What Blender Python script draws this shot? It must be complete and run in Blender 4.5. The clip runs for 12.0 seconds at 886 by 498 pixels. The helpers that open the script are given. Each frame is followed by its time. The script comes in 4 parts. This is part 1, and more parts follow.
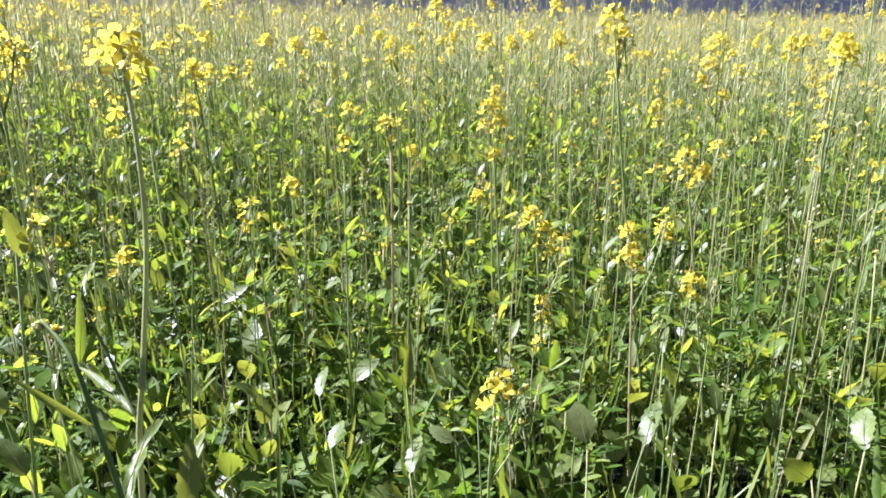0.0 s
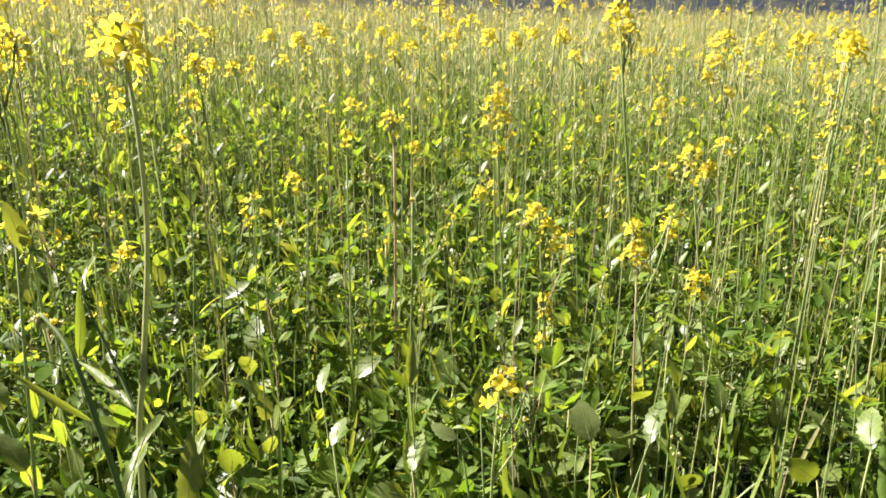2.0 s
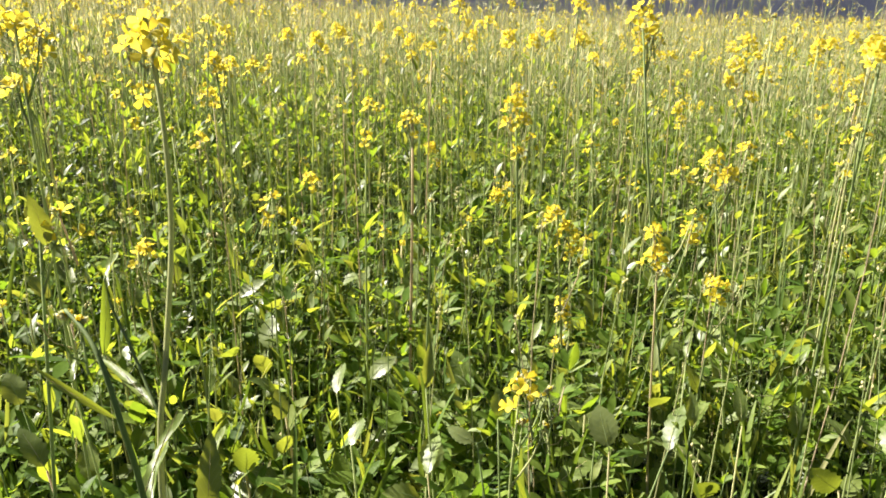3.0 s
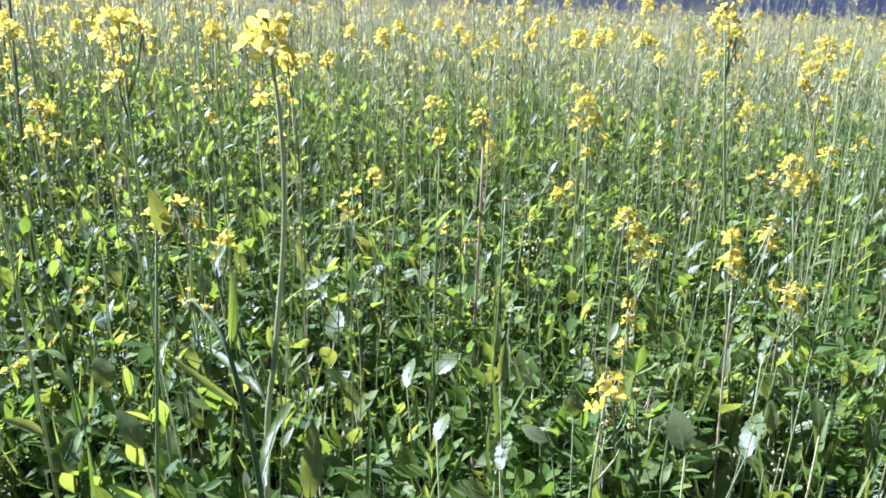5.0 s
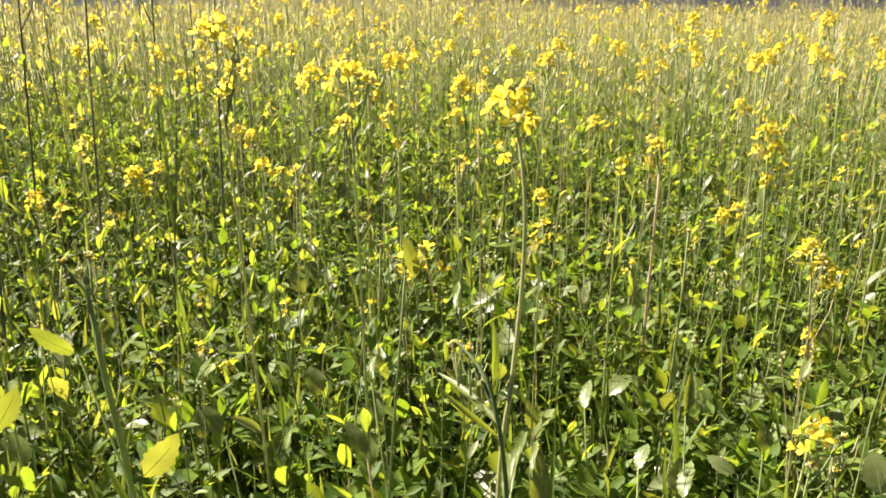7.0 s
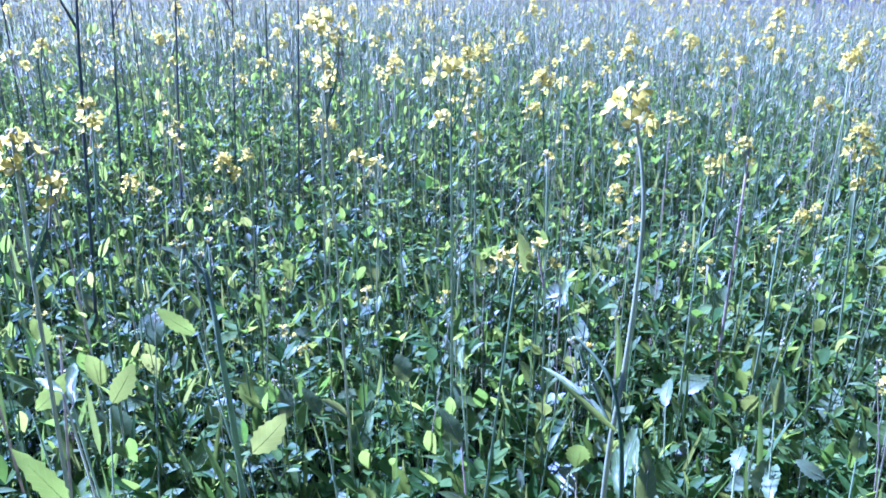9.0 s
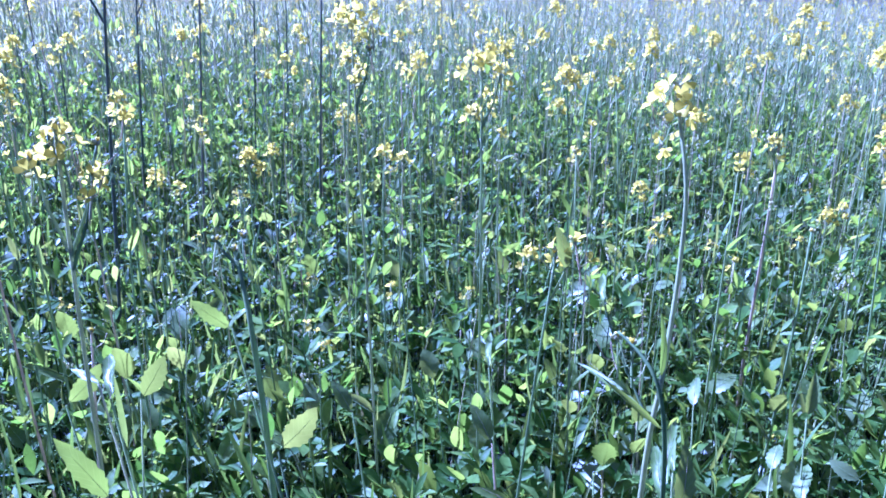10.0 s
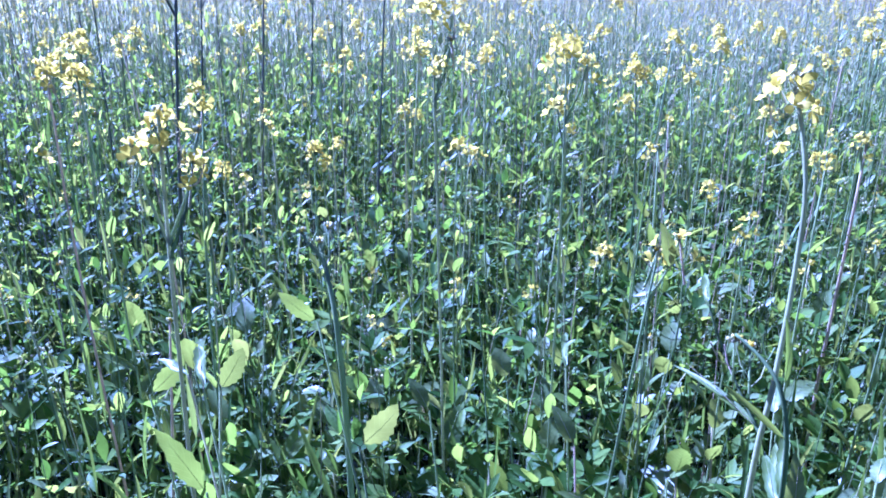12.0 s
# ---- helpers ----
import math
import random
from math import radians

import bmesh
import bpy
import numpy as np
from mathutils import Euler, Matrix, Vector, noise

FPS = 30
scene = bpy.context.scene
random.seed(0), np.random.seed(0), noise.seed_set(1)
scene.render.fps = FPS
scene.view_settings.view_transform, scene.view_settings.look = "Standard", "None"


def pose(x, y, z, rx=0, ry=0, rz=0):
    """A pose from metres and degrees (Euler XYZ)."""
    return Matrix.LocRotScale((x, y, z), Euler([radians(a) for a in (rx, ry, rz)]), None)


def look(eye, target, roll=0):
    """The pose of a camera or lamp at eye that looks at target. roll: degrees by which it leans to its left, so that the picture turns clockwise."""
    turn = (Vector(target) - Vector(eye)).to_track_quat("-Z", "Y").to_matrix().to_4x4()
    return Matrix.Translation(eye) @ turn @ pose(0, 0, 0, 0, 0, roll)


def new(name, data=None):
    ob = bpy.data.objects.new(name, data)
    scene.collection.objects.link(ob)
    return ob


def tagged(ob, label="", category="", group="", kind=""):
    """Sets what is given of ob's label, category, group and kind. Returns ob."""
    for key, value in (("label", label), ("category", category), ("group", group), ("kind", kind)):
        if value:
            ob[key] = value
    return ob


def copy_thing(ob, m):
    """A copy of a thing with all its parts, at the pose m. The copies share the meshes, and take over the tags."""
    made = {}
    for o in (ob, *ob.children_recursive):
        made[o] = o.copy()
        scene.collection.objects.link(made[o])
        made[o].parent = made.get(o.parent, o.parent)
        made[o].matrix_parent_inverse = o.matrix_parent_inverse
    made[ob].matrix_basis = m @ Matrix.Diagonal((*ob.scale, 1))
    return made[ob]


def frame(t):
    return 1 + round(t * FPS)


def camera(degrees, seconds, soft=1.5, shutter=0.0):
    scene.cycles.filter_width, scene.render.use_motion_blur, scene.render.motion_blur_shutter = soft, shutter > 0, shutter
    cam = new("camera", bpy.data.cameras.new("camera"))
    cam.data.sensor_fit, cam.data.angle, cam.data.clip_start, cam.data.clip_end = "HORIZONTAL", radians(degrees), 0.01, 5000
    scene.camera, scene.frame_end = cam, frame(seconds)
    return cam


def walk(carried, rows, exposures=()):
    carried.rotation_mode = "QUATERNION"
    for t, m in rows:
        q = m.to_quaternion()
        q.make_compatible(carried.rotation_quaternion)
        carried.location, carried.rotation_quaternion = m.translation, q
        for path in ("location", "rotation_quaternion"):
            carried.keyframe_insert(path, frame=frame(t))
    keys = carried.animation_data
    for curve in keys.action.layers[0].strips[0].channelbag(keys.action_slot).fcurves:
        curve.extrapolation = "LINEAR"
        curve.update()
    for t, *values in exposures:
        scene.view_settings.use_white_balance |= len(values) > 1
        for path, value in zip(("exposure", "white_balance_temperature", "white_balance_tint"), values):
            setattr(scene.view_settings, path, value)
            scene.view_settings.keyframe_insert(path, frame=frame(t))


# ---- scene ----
cam = camera(62.0, 12.0, 1.7, 0.25)
# seconds, x, y, z, then the three turns in degrees
PATH_ROWS = [
    (0, 0, -0, 1.12, 72.5, 0, -0),
    (0.5, -0.0052, 0.0035, 1.1184, 72.21, -0.1, 0.31),
    (1, -0.0085, 0.0045, 1.1171, 72.26, -0.01, 0.39),
    (1.5, -0.0046, 0.0038, 1.1173, 72.38, -0.21, 0.28),
    (2, -0.0026, 0.0071, 1.1155, 72.33, -0.22, 0.2),
    (2.5, -0.0078, 0.0103, 1.1154, 72.52, -0.47, 0.72),
    (3, -0.0145, 0.0131, 1.1137, 72.42, -0.82, 1.27),
    (3.2, -0.0198, 0.012, 1.1126, 72.35, -1.02, 1.47),
    (4.8, -0.0652, 0.0036, 1.1168, 72.15, -1.2, 4.3),
    (5, -0.0692, 0.0024, 1.1176, 72.1, -1.34, 4.62),
    (5.5, -0.0787, -0.0037, 1.1206, 72.9, -2.03, 5.65),
    (6, -0.0999, -0.0087, 1.1318, 72.8, -1.04, 7.59),
    (6.2, -0.1131, -0.0132, 1.1613, 73.17, 0.24, 9.53),
    (6.5, -0.1469, -0.0393, 1.1763, 73.01, 0.79, 12.89),
    (7, -0.1565, -0.0625, 1.1761, 72.1, 0.28, 14.35),
    (7.2, -0.1621, -0.0639, 1.1734, 71.66, 0.83, 14.6),
    (8.8, -0.2145, -0.0925, 1.1873, 71.26, -0.34, 18.51),
    (9, -0.2167, -0.0963, 1.188, 71.25, -0.28, 18.35),
    (9.5, -0.2305, -0.106, 1.1866, 71.23, -0.2, 19.13),
    (10, -0.2414, -0.101, 1.182, 71.1, -0.37, 19.39),
    (10.5, -0.2572, -0.0952, 1.1744, 70.8, -0.42, 20.05),
    (11, -0.2664, -0.0949, 1.1709, 70.43, 0.3, 20.13),
    (11.5, -0.2812, -0.0978, 1.1697, 70.43, -0.36, 21.22),
    (12, -0.302, -0.1029, 1.1711, 70.94, -0.39, 22.51),
]
EXPOSURES = [
    (0.0, 2.35, 5320, 37), (0.5, 2.35, 4970, 42), (1.0, 2.35, 5170, 38), (1.5, 2.35, 6120, 28), (2.0, 2.35, 6370, 24), (2.5, 2.35, 6520, 24),
    (3.2, 2.35, 6170, 29), (4.8, 2.35, 4720, 45), (5.55, 2.35, 4780, 45), (6.0, 2.35, 7100, 19), (6.6, 2.35, 7900, 21), (7.0, 2.35, 6600, 31),
    (7.2, 2.35, 6050, 33), (8.8, 2.42, 3785, 62), (10.5, 2.42, 3745, 61), (12.0, 2.42, 3775, 63),
]
walk(cam, [(t, pose(*row)) for t, *row in PATH_ROWS], EXPOSURES)

# ---- world and sun ----
SUN_AZ, SUN_EL = 70.0, 44.0          # degrees to the left of +Y, and above the horizon
world = bpy.data.worlds.new("world")
scene.world = world
world.use_nodes = True
wn = world.node_tree.nodes
sky = wn.new("ShaderNodeTexSky")
sky.sky_type, sky.sun_disc = "NISHITA", False
sky.sun_elevation, sky.sun_rotation = radians(SUN_EL), radians(-SUN_AZ)
sky.air_density, sky.dust_density, sky.ozone_density = 1.0, 2.0, 0.8
wn["Background"].inputs["Strength"].default_value = 0.021
world.node_tree.links.new(sky.outputs["Color"], wn["Background"].inputs["Color"])

sun_data = bpy.data.lights.new("sun", "SUN")
sun_data.energy, sun_data.angle, sun_data.color = 5.0, radians(0.55), (1.0, 0.95, 0.86)
sun = new("sun", sun_data)
sun_way = Vector((-math.sin(radians(SUN_AZ)) * math.cos(radians(SUN_EL)), math.cos(radians(SUN_AZ)) * math.cos(radians(SUN_EL)), math.sin(radians(SUN_EL))))
sun.matrix_world = look(sun_way * 30, (0, 0, 0))

rnd = random.Random(11)


# ---- materials ----
def base_material(name):
    m = bpy.data.materials.new(name)
    m.use_nodes = True
    nt = m.node_tree
    return m, nt, nt.nodes["Principled BSDF"], nt.nodes["Material Output"]


def link(nt, a, b):
    nt.links.new(a, b)


def chance(nt):
    """A value that differs from object to object and from piece to piece."""
    info, geo = nt.nodes.new("ShaderNodeObjectInfo"), nt.nodes.new("ShaderNodeNewGeometry")
    add, frac = nt.nodes.new("ShaderNodeMath"), nt.nodes.new("ShaderNodeMath")
    add.operation, frac.operation = "ADD", "FRACT"
    link(nt, info.outputs["Random"], add.inputs[0])
    link(nt, geo.outputs["Random Per Island"], add.inputs[1])
    link(nt, add.outputs[0], frac.inputs[0])
    return frac.outputs[0]


def ramp(nt, source, stops):
    r = nt.nodes.new("ShaderNodeValToRGB")
    while len(r.color_ramp.elements) < len(stops):
        r.color_ramp.elements.new(0.5)
    for e, (at, col) in zip(r.color_ramp.elements, stops):
        e.position, e.color = at, (*col, 1)
    link(nt, source, r.inputs[0])
    return r.outputs[0]


def noise_at(nt, scale, detail=3.0):
    where, n = nt.nodes.new("ShaderNodeNewGeometry"), nt.nodes.new("ShaderNodeTexNoise")
    n.inputs["Scale"].default_value, n.inputs["Detail"].default_value = scale, detail
    link(nt, where.outputs["Position"], n.inputs["Vector"])
    return n.outputs[0]


def mixed(nt, a, b, factor, kind="MIX"):
    m = nt.nodes.new("ShaderNodeMix")
    m.data_type, m.blend_type = "RGBA", kind
    if isinstance(factor, float):
        m.inputs[0].default_value = factor
    else:
        link(nt, factor, m.inputs[0])
    for slot, v in ((6, a), (7, b)):
        if isinstance(v, tuple):
            m.inputs[slot].default_value = (*v, 1)
        else:
            link(nt, v, m.inputs[slot])
    return m.outputs[2]


def bumped(nt, bsdf, height, strength, distance=0.002):
    b = nt.nodes.new("ShaderNodeBump")
    b.inputs["Strength"].default_value, b.inputs["Distance"].default_value = strength, distance
    link(nt, height, b.inputs["Height"])
    link(nt, b.outputs[0], bsdf.inputs["Normal"])


def sums(nt, kind, a, b):
    n = nt.nodes.new("ShaderNodeMath")
    n.operation = kind
    for slot, v in ((0, a), (1, b)):
        if isinstance(v, float):
            n.inputs[slot].default_value = v
        else:
            link(nt, v, n.inputs[slot])
    return n.outputs[0]


def veins(nt):
    """Side veins that run slantwise from a leaf's midrib; the leaf lies along its own Y."""
    tc, split = nt.nodes.new("ShaderNodeTexCoord"), nt.nodes.new("ShaderNodeSeparateXYZ")
    link(nt, tc.outputs["Object"], split.inputs[0])
    out = sums(nt, "ABSOLUTE", split.outputs[0], 0.0)
    slant = sums(nt, "SUBTRACT", split.outputs[1], sums(nt, "MULTIPLY", out, 0.9))
    wavy = sums(nt, "ADD", slant, sums(nt, "MULTIPLY", noise_at(nt, 90.0), 0.03))
    line = sums(nt, "SINE", sums(nt, "MULTIPLY", wavy, 52.0), 0.0)
    return ramp(nt, line, [(0.80, (0, 0, 0)), (0.97, (1, 1, 1))])


def leafy(name, stops, through_stops, rough, share, grain, spec=0.5, veined=False):
    """A thin living sheet: glossy skin with light that comes through it."""
    m, nt, bsdf, out = base_material(name)
    c = chance(nt)
    n = noise_at(nt, grain)
    top = mixed(nt, ramp(nt, c, stops), ramp(nt, n, [(0.3, (0.55, 0.6, 0.5)), (0.7, (1.0, 1.0, 1.0))]), 0.55, "MULTIPLY")
    if veined:
        top = mixed(nt, top, mixed(nt, top, (0.34, 0.40, 0.16), 0.22), veins(nt))
    link(nt, top, bsdf.inputs["Base Color"])
    bsdf.inputs["Roughness"].default_value = rough
    bsdf.inputs["Specular IOR Level"].default_value = spec
    bumped(nt, bsdf, noise_at(nt, grain * 2.2, 4.0), 0.45, 0.0018)
    tr = nt.nodes.new("ShaderNodeBsdfTranslucent")
    link(nt, mixed(nt, ramp(nt, c, through_stops), ramp(nt, n, [(0.25, (0.6, 0.6, 0.5)), (0.7, (1.0, 1.0, 1.0))]), 0.6, "MULTIPLY"), tr.inputs["Color"])
    mx = nt.nodes.new("ShaderNodeMixShader")
    mx.inputs[0].default_value = share
    link(nt, bsdf.outputs[0], mx.inputs[1])
    link(nt, tr.outputs[0], mx.inputs[2])
    link(nt, mx.outputs[0], out.inputs["Surface"])
    return m


MUSTARD_LEAF = leafy("mustard_leaf", [(0.0, (0.10, 0.155, 0.022)), (0.5, (0.14, 0.20, 0.032)), (0.85, (0.19, 0.24, 0.06)), (1.0, (0.25, 0.31, 0.17))],
                     [(0.0, (0.23, 0.33, 0.016)), (0.7, (0.33, 0.40, 0.026)), (1.0, (0.43, 0.45, 0.04))], 0.44, 0.54, 60.0, 0.32)
CLOVER_LEAF = leafy("clover_leaf", [(0.0, (0.044, 0.092, 0.011)), (0.45, (0.092, 0.165, 0.020)), (0.9, (0.172, 0.245, 0.042)), (1.0, (0.23, 0.29, 0.13))],
                    [(0.0, (0.108, 0.21, 0.008)), (0.5, (0.228, 0.335, 0.014)), (1.0, (0.385, 0.44, 0.025))], 0.50, 0.53, 90.0, 0.12)
BROAD_LEAF = leafy("mustard_broad_leaf", [(0.0, (0.085, 0.14, 0.022)), (0.5, (0.13, 0.19, 0.035)), (0.8, (0.17, 0.225, 0.05)), (1.0, (0.19, 0.25, 0.09))],
                   [(0.0, (0.20, 0.26, 0.014)), (0.7, (0.27, 0.305, 0.022)), (1.0, (0.35, 0.35, 0.035))], 0.42, 0.50, 45.0, 0.45, True)
PETAL = leafy("mustard_petal", [(0.0, (0.72, 0.59, 0.020)), (0.7, (0.76, 0.64, 0.046)), (1.0, (0.78, 0.67, 0.09))],
              [(0.0, (0.69, 0.575, 0.026)), (1.0, (0.72, 0.61, 0.055))], 0.55, 0.62, 120.0, 0.15)

GRASS = leafy("grass_blade", [(0.0, (0.05, 0.10, 0.014)), (0.6, (0.095, 0.16, 0.026)), (0.9, (0.17, 0.22, 0.05)), (1.0, (0.30, 0.30, 0.13))],
              [(0.0, (0.11, 0.19, 0.012)), (0.6, (0.20, 0.28, 0.020)), (1.0, (0.36, 0.38, 0.04))], 0.45, 0.4, 70.0, 0.3)


def stem_material(name, stops, rough, share=0.5):
    m, nt, bsdf, out = base_material(name)
    col = mixed(nt, ramp(nt, chance(nt), stops), ramp(nt, noise_at(nt, 35.0), [(0.3, (0.6, 0.6, 0.6)), (0.7, (1, 1, 1))]), 0.6, "MULTIPLY")
    link(nt, col, bsdf.inputs["Base Color"])
    bsdf.inputs["Roughness"].default_value = rough
    bsdf.inputs["Specular IOR Level"].default_value = 0.15
    bumped(nt, bsdf, noise_at(nt, 260.0), 0.3, 0.001)
    tr, mx = nt.nodes.new("ShaderNodeBsdfTranslucent"), nt.nodes.new("ShaderNodeMixShader")
    link(nt, col, tr.inputs["Color"])
    mx.inputs[0].default_value = share
    link(nt, bsdf.outputs[0], mx.inputs[1])
    link(nt, tr.outputs[0], mx.inputs[2])
    link(nt, mx.outputs[0], out.inputs["Surface"])
    return m


STEM = stem_material("green_stem", [(0.0, (0.15, 0.22, 0.07)), (0.3, (0.27, 0.35, 0.12)), (0.6, (0.37, 0.44, 0.16)), (0.82, (0.46, 0.47, 0.21)), (1.0, (0.50, 0.42, 0.24))], 0.6, 0.45)
BUD = stem_material("green_bud", [(0.0, (0.42, 0.46, 0.16)), (1.0, (0.68, 0.65, 0.34))], 0.5)
# Some stems' own dark tone, with backlit shade put into the colour too.
DARK_STEM = stem_material("dark_stem", [(0.0, (0.075, 0.10, 0.055)), (0.6, (0.13, 0.15, 0.085)), (1.0, (0.22, 0.21, 0.13))], 0.5, 0.3)
# The dark stem colour puts shade into the gaps between the leaves.
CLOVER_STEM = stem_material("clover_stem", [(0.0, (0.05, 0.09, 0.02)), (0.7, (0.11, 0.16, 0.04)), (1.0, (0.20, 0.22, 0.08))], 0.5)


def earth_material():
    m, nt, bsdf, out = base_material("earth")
    # Near-black tones: the shade between the plants is put into the soil's colour.
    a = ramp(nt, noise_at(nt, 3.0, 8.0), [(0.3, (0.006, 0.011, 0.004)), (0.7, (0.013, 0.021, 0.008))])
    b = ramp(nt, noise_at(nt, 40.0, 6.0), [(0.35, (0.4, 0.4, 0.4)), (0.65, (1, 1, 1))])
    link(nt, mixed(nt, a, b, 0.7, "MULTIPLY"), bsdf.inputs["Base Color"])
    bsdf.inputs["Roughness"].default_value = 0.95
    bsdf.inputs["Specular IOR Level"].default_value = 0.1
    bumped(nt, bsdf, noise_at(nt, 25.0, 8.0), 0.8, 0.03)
    return m


EARTH = earth_material()


def plain_material(name, dark, light, scale, rough, bump=0.3):
    m, nt, bsdf, out = base_material(name)
    a = ramp(nt, noise_at(nt, scale, 7.0), [(0.3, dark), (0.7, light)])
    b = ramp(nt, noise_at(nt, scale * 9, 5.0), [(0.3, (0.75, 0.75, 0.75)), (0.7, (1, 1, 1))])
    link(nt, mixed(nt, a, b, 0.7, "MULTIPLY"), bsdf.inputs["Base Color"])
    bsdf.inputs["Roughness"].default_value = rough
    bumped(nt, bsdf, noise_at(nt, scale * 6, 6.0), bump, 0.01)
    return m


WALL = plain_material("weathered_plaster", (0.50, 0.47, 0.58), (0.64, 0.60, 0.70), 0.8, 0.9)


def board_material():
    """Boards, each of its own tint, weathered in streaks; bright haze is put into the tints."""
    m, nt, bsdf, out = base_material("haze_pale_board")
    tint = ramp(nt, chance(nt), [(0.0, (0.62, 0.68, 0.78)), (0.3, (0.74, 0.79, 0.86)), (0.6, (0.84, 0.86, 0.90)), (0.8, (0.56, 0.58, 0.70)), (1.0, (0.88, 0.88, 0.90))])
    wear = ramp(nt, noise_at(nt, 6.0, 7.0), [(0.3, (0.7, 0.7, 0.68)), (0.7, (1, 1, 1))])
    link(nt, mixed(nt, tint, wear, 0.7, "MULTIPLY"), bsdf.inputs["Base Color"])
    bsdf.inputs["Roughness"].default_value = 0.8
    bumped(nt, bsdf, noise_at(nt, 40.0, 6.0), 0.3, 0.01)
    return m


BOARD = board_material()
MATS = [STEM, MUSTARD_LEAF, PETAL, BUD, CLOVER_STEM, CLOVER_LEAF, EARTH, WALL, BOARD, BROAD_LEAF, DARK_STEM, GRASS]
I_STEM, I_LEAF, I_PETAL, I_BUD, I_CSTEM, I_CLEAF, I_EARTH, I_WALL, I_BOARD, I_BROAD, I_DARK, I_GRASS = range(12)


# ---- mesh building ----
class Build:
    """Triangles of one mesh as they are put together."""

    def __init__(self):
        self.v, self.t, self.m, self.flowers = [], [], [], []

    def add(self, verts, tris, mat):
        n = len(self.v)
        self.v.extend(tuple(p) for p in verts)
        self.t.extend((a + n, b + n, c + n) for a, b, c in tris)
        self.m.extend([mat] * len(tris))

    def arrays(self):
        return np.array(self.v, np.float32), np.array(self.t, np.int32), np.array(self.m, np.int32)


def mesh_of(name, v, t, m, smooth=True):
    """A mesh from arrays of places, triangles and material numbers; only the materials that it uses are kept."""
    me = bpy.data.meshes.new(name)
    me.vertices.add(len(v))
    me.vertices.foreach_set("co", np.ascontiguousarray(v, np.float32).ravel())
    me.loops.add(len(t) * 3)
    me.loops.foreach_set("vertex_index", np.ascontiguousarray(t, np.int32).ravel())
    me.polygons.add(len(t))
    me.polygons.foreach_set("loop_start", np.arange(0, len(t) * 3, 3, dtype=np.int32))
    used = sorted(set(m.tolist()))
    for i in used:
        me.materials.append(MATS[i])
    me.polygons.foreach_set("material_index", np.searchsorted(np.array(used), m).astype(np.int32))
    me.polygons.foreach_set("use_smooth", np.full(len(t), smooth))
    me.update(calc_edges=True)
    return me


def part(name, me, parent, label="", m=None):
    ob = new(name, me)
    ob.parent = parent
    if m is not None:
        ob.matrix_basis = m
    if label:
        tagged(ob, label)
    return ob


def frame_of(way, hint=Vector((0, 0, 1))):
    """Two directions square to way."""
    w = way.normalized()
    s = w.cross(hint)
    s = s.normalized() if s.length > 1e-4 else Vector((1, 0, 0))
    return s, s.cross(w)


def tube(b, pts, r0, r1, n, mat, cap=True):
    verts, tris = [], []
    k = len(pts)
    for i, p in enumerate(pts):
        way = (pts[min(i + 1, k - 1)] - pts[max(i - 1, 0)])
        s, u = frame_of(way, Vector((0.31, 0.95, 0.05)))
        r = r0 + (r1 - r0) * i / (k - 1)
        for j in range(n):
            a = 2 * math.pi * j / n
            verts.append(p + s * (r * math.cos(a)) + u * (r * math.sin(a)))
    for i in range(k - 1):
        for j in range(n):
            a, c = i * n + j, i * n + (j + 1) % n
            tris += [(a, c, a + n), (c, c + n, a + n)]
    if cap and n > 2:
        o = (k - 1) * n
        tris += [(o, o + j, o + j + 1) for j in range(1, n - 1)]
    b.add(verts, tris, mat)


def blade(b, base, way, up, length, width, mat, rows=4, fold=0.25, droop=0.25, belly=0.45, teeth=0.0, wave=0.0):
    """A leaf blade with a folded midrib, a curl along its length and, with teeth, a notched edge."""
    way = way.normalized()
    s, _ = frame_of(way, up)
    nrm = s.cross(way)
    verts = [base]
    for i in range(1, rows):
        q = i / rows
        w = 0.5 * width * (math.sin(math.pi * q ** (math.log(0.5) / math.log(belly)))) ** (0.75 if mat != I_CLEAF else 0.95)
        if teeth:
            w *= 1 + teeth * (1 if i % 2 else -1)
        c = base + way * (length * q) - nrm * (droop * length * q * q)
        lift = fold * w + wave * width * math.sin(9 * q + 1.3)
        verts += [c, c - s * w + nrm * lift, c + s * w + nrm * (lift - 2 * wave * width * math.sin(9 * q + 1.3))]
    verts.append(base + way * length - nrm * (droop * length))
    tris = [(0, 1, 2), (0, 3, 1)]
    for i in range(rows - 2):
        o = 1 + 3 * i
        tris += [(o, o + 3, o + 1), (o + 1, o + 3, o + 4), (o, o + 2, o + 3), (o + 2, o + 5, o + 3)]
    o, e = 1 + 3 * (rows - 2), len(verts) - 1
    tris += [(o, e, o + 1), (o, o + 2, e)]
    b.add(verts, tris, mat)


def diamond(b, c, way, length, width, mat):
    s, u = frame_of(way, Vector((0.2, 0.3, 0.93)))
    w = way.normalized()
    verts = [c - w * length * 0.5] + [c + (s * math.cos(a) + u * math.sin(a)) * width * 0.5 + w * length * 0.08 for a in (0, 1.57, 3.14, 4.71)] + [c + w * length * 0.5]
    tris = [(0, 2, 1), (0, 3, 2), (0, 4, 3), (0, 1, 4), (5, 1, 2), (5, 2, 3), (5, 3, 4), (5, 4, 1)]
    b.add(verts, tris, mat)


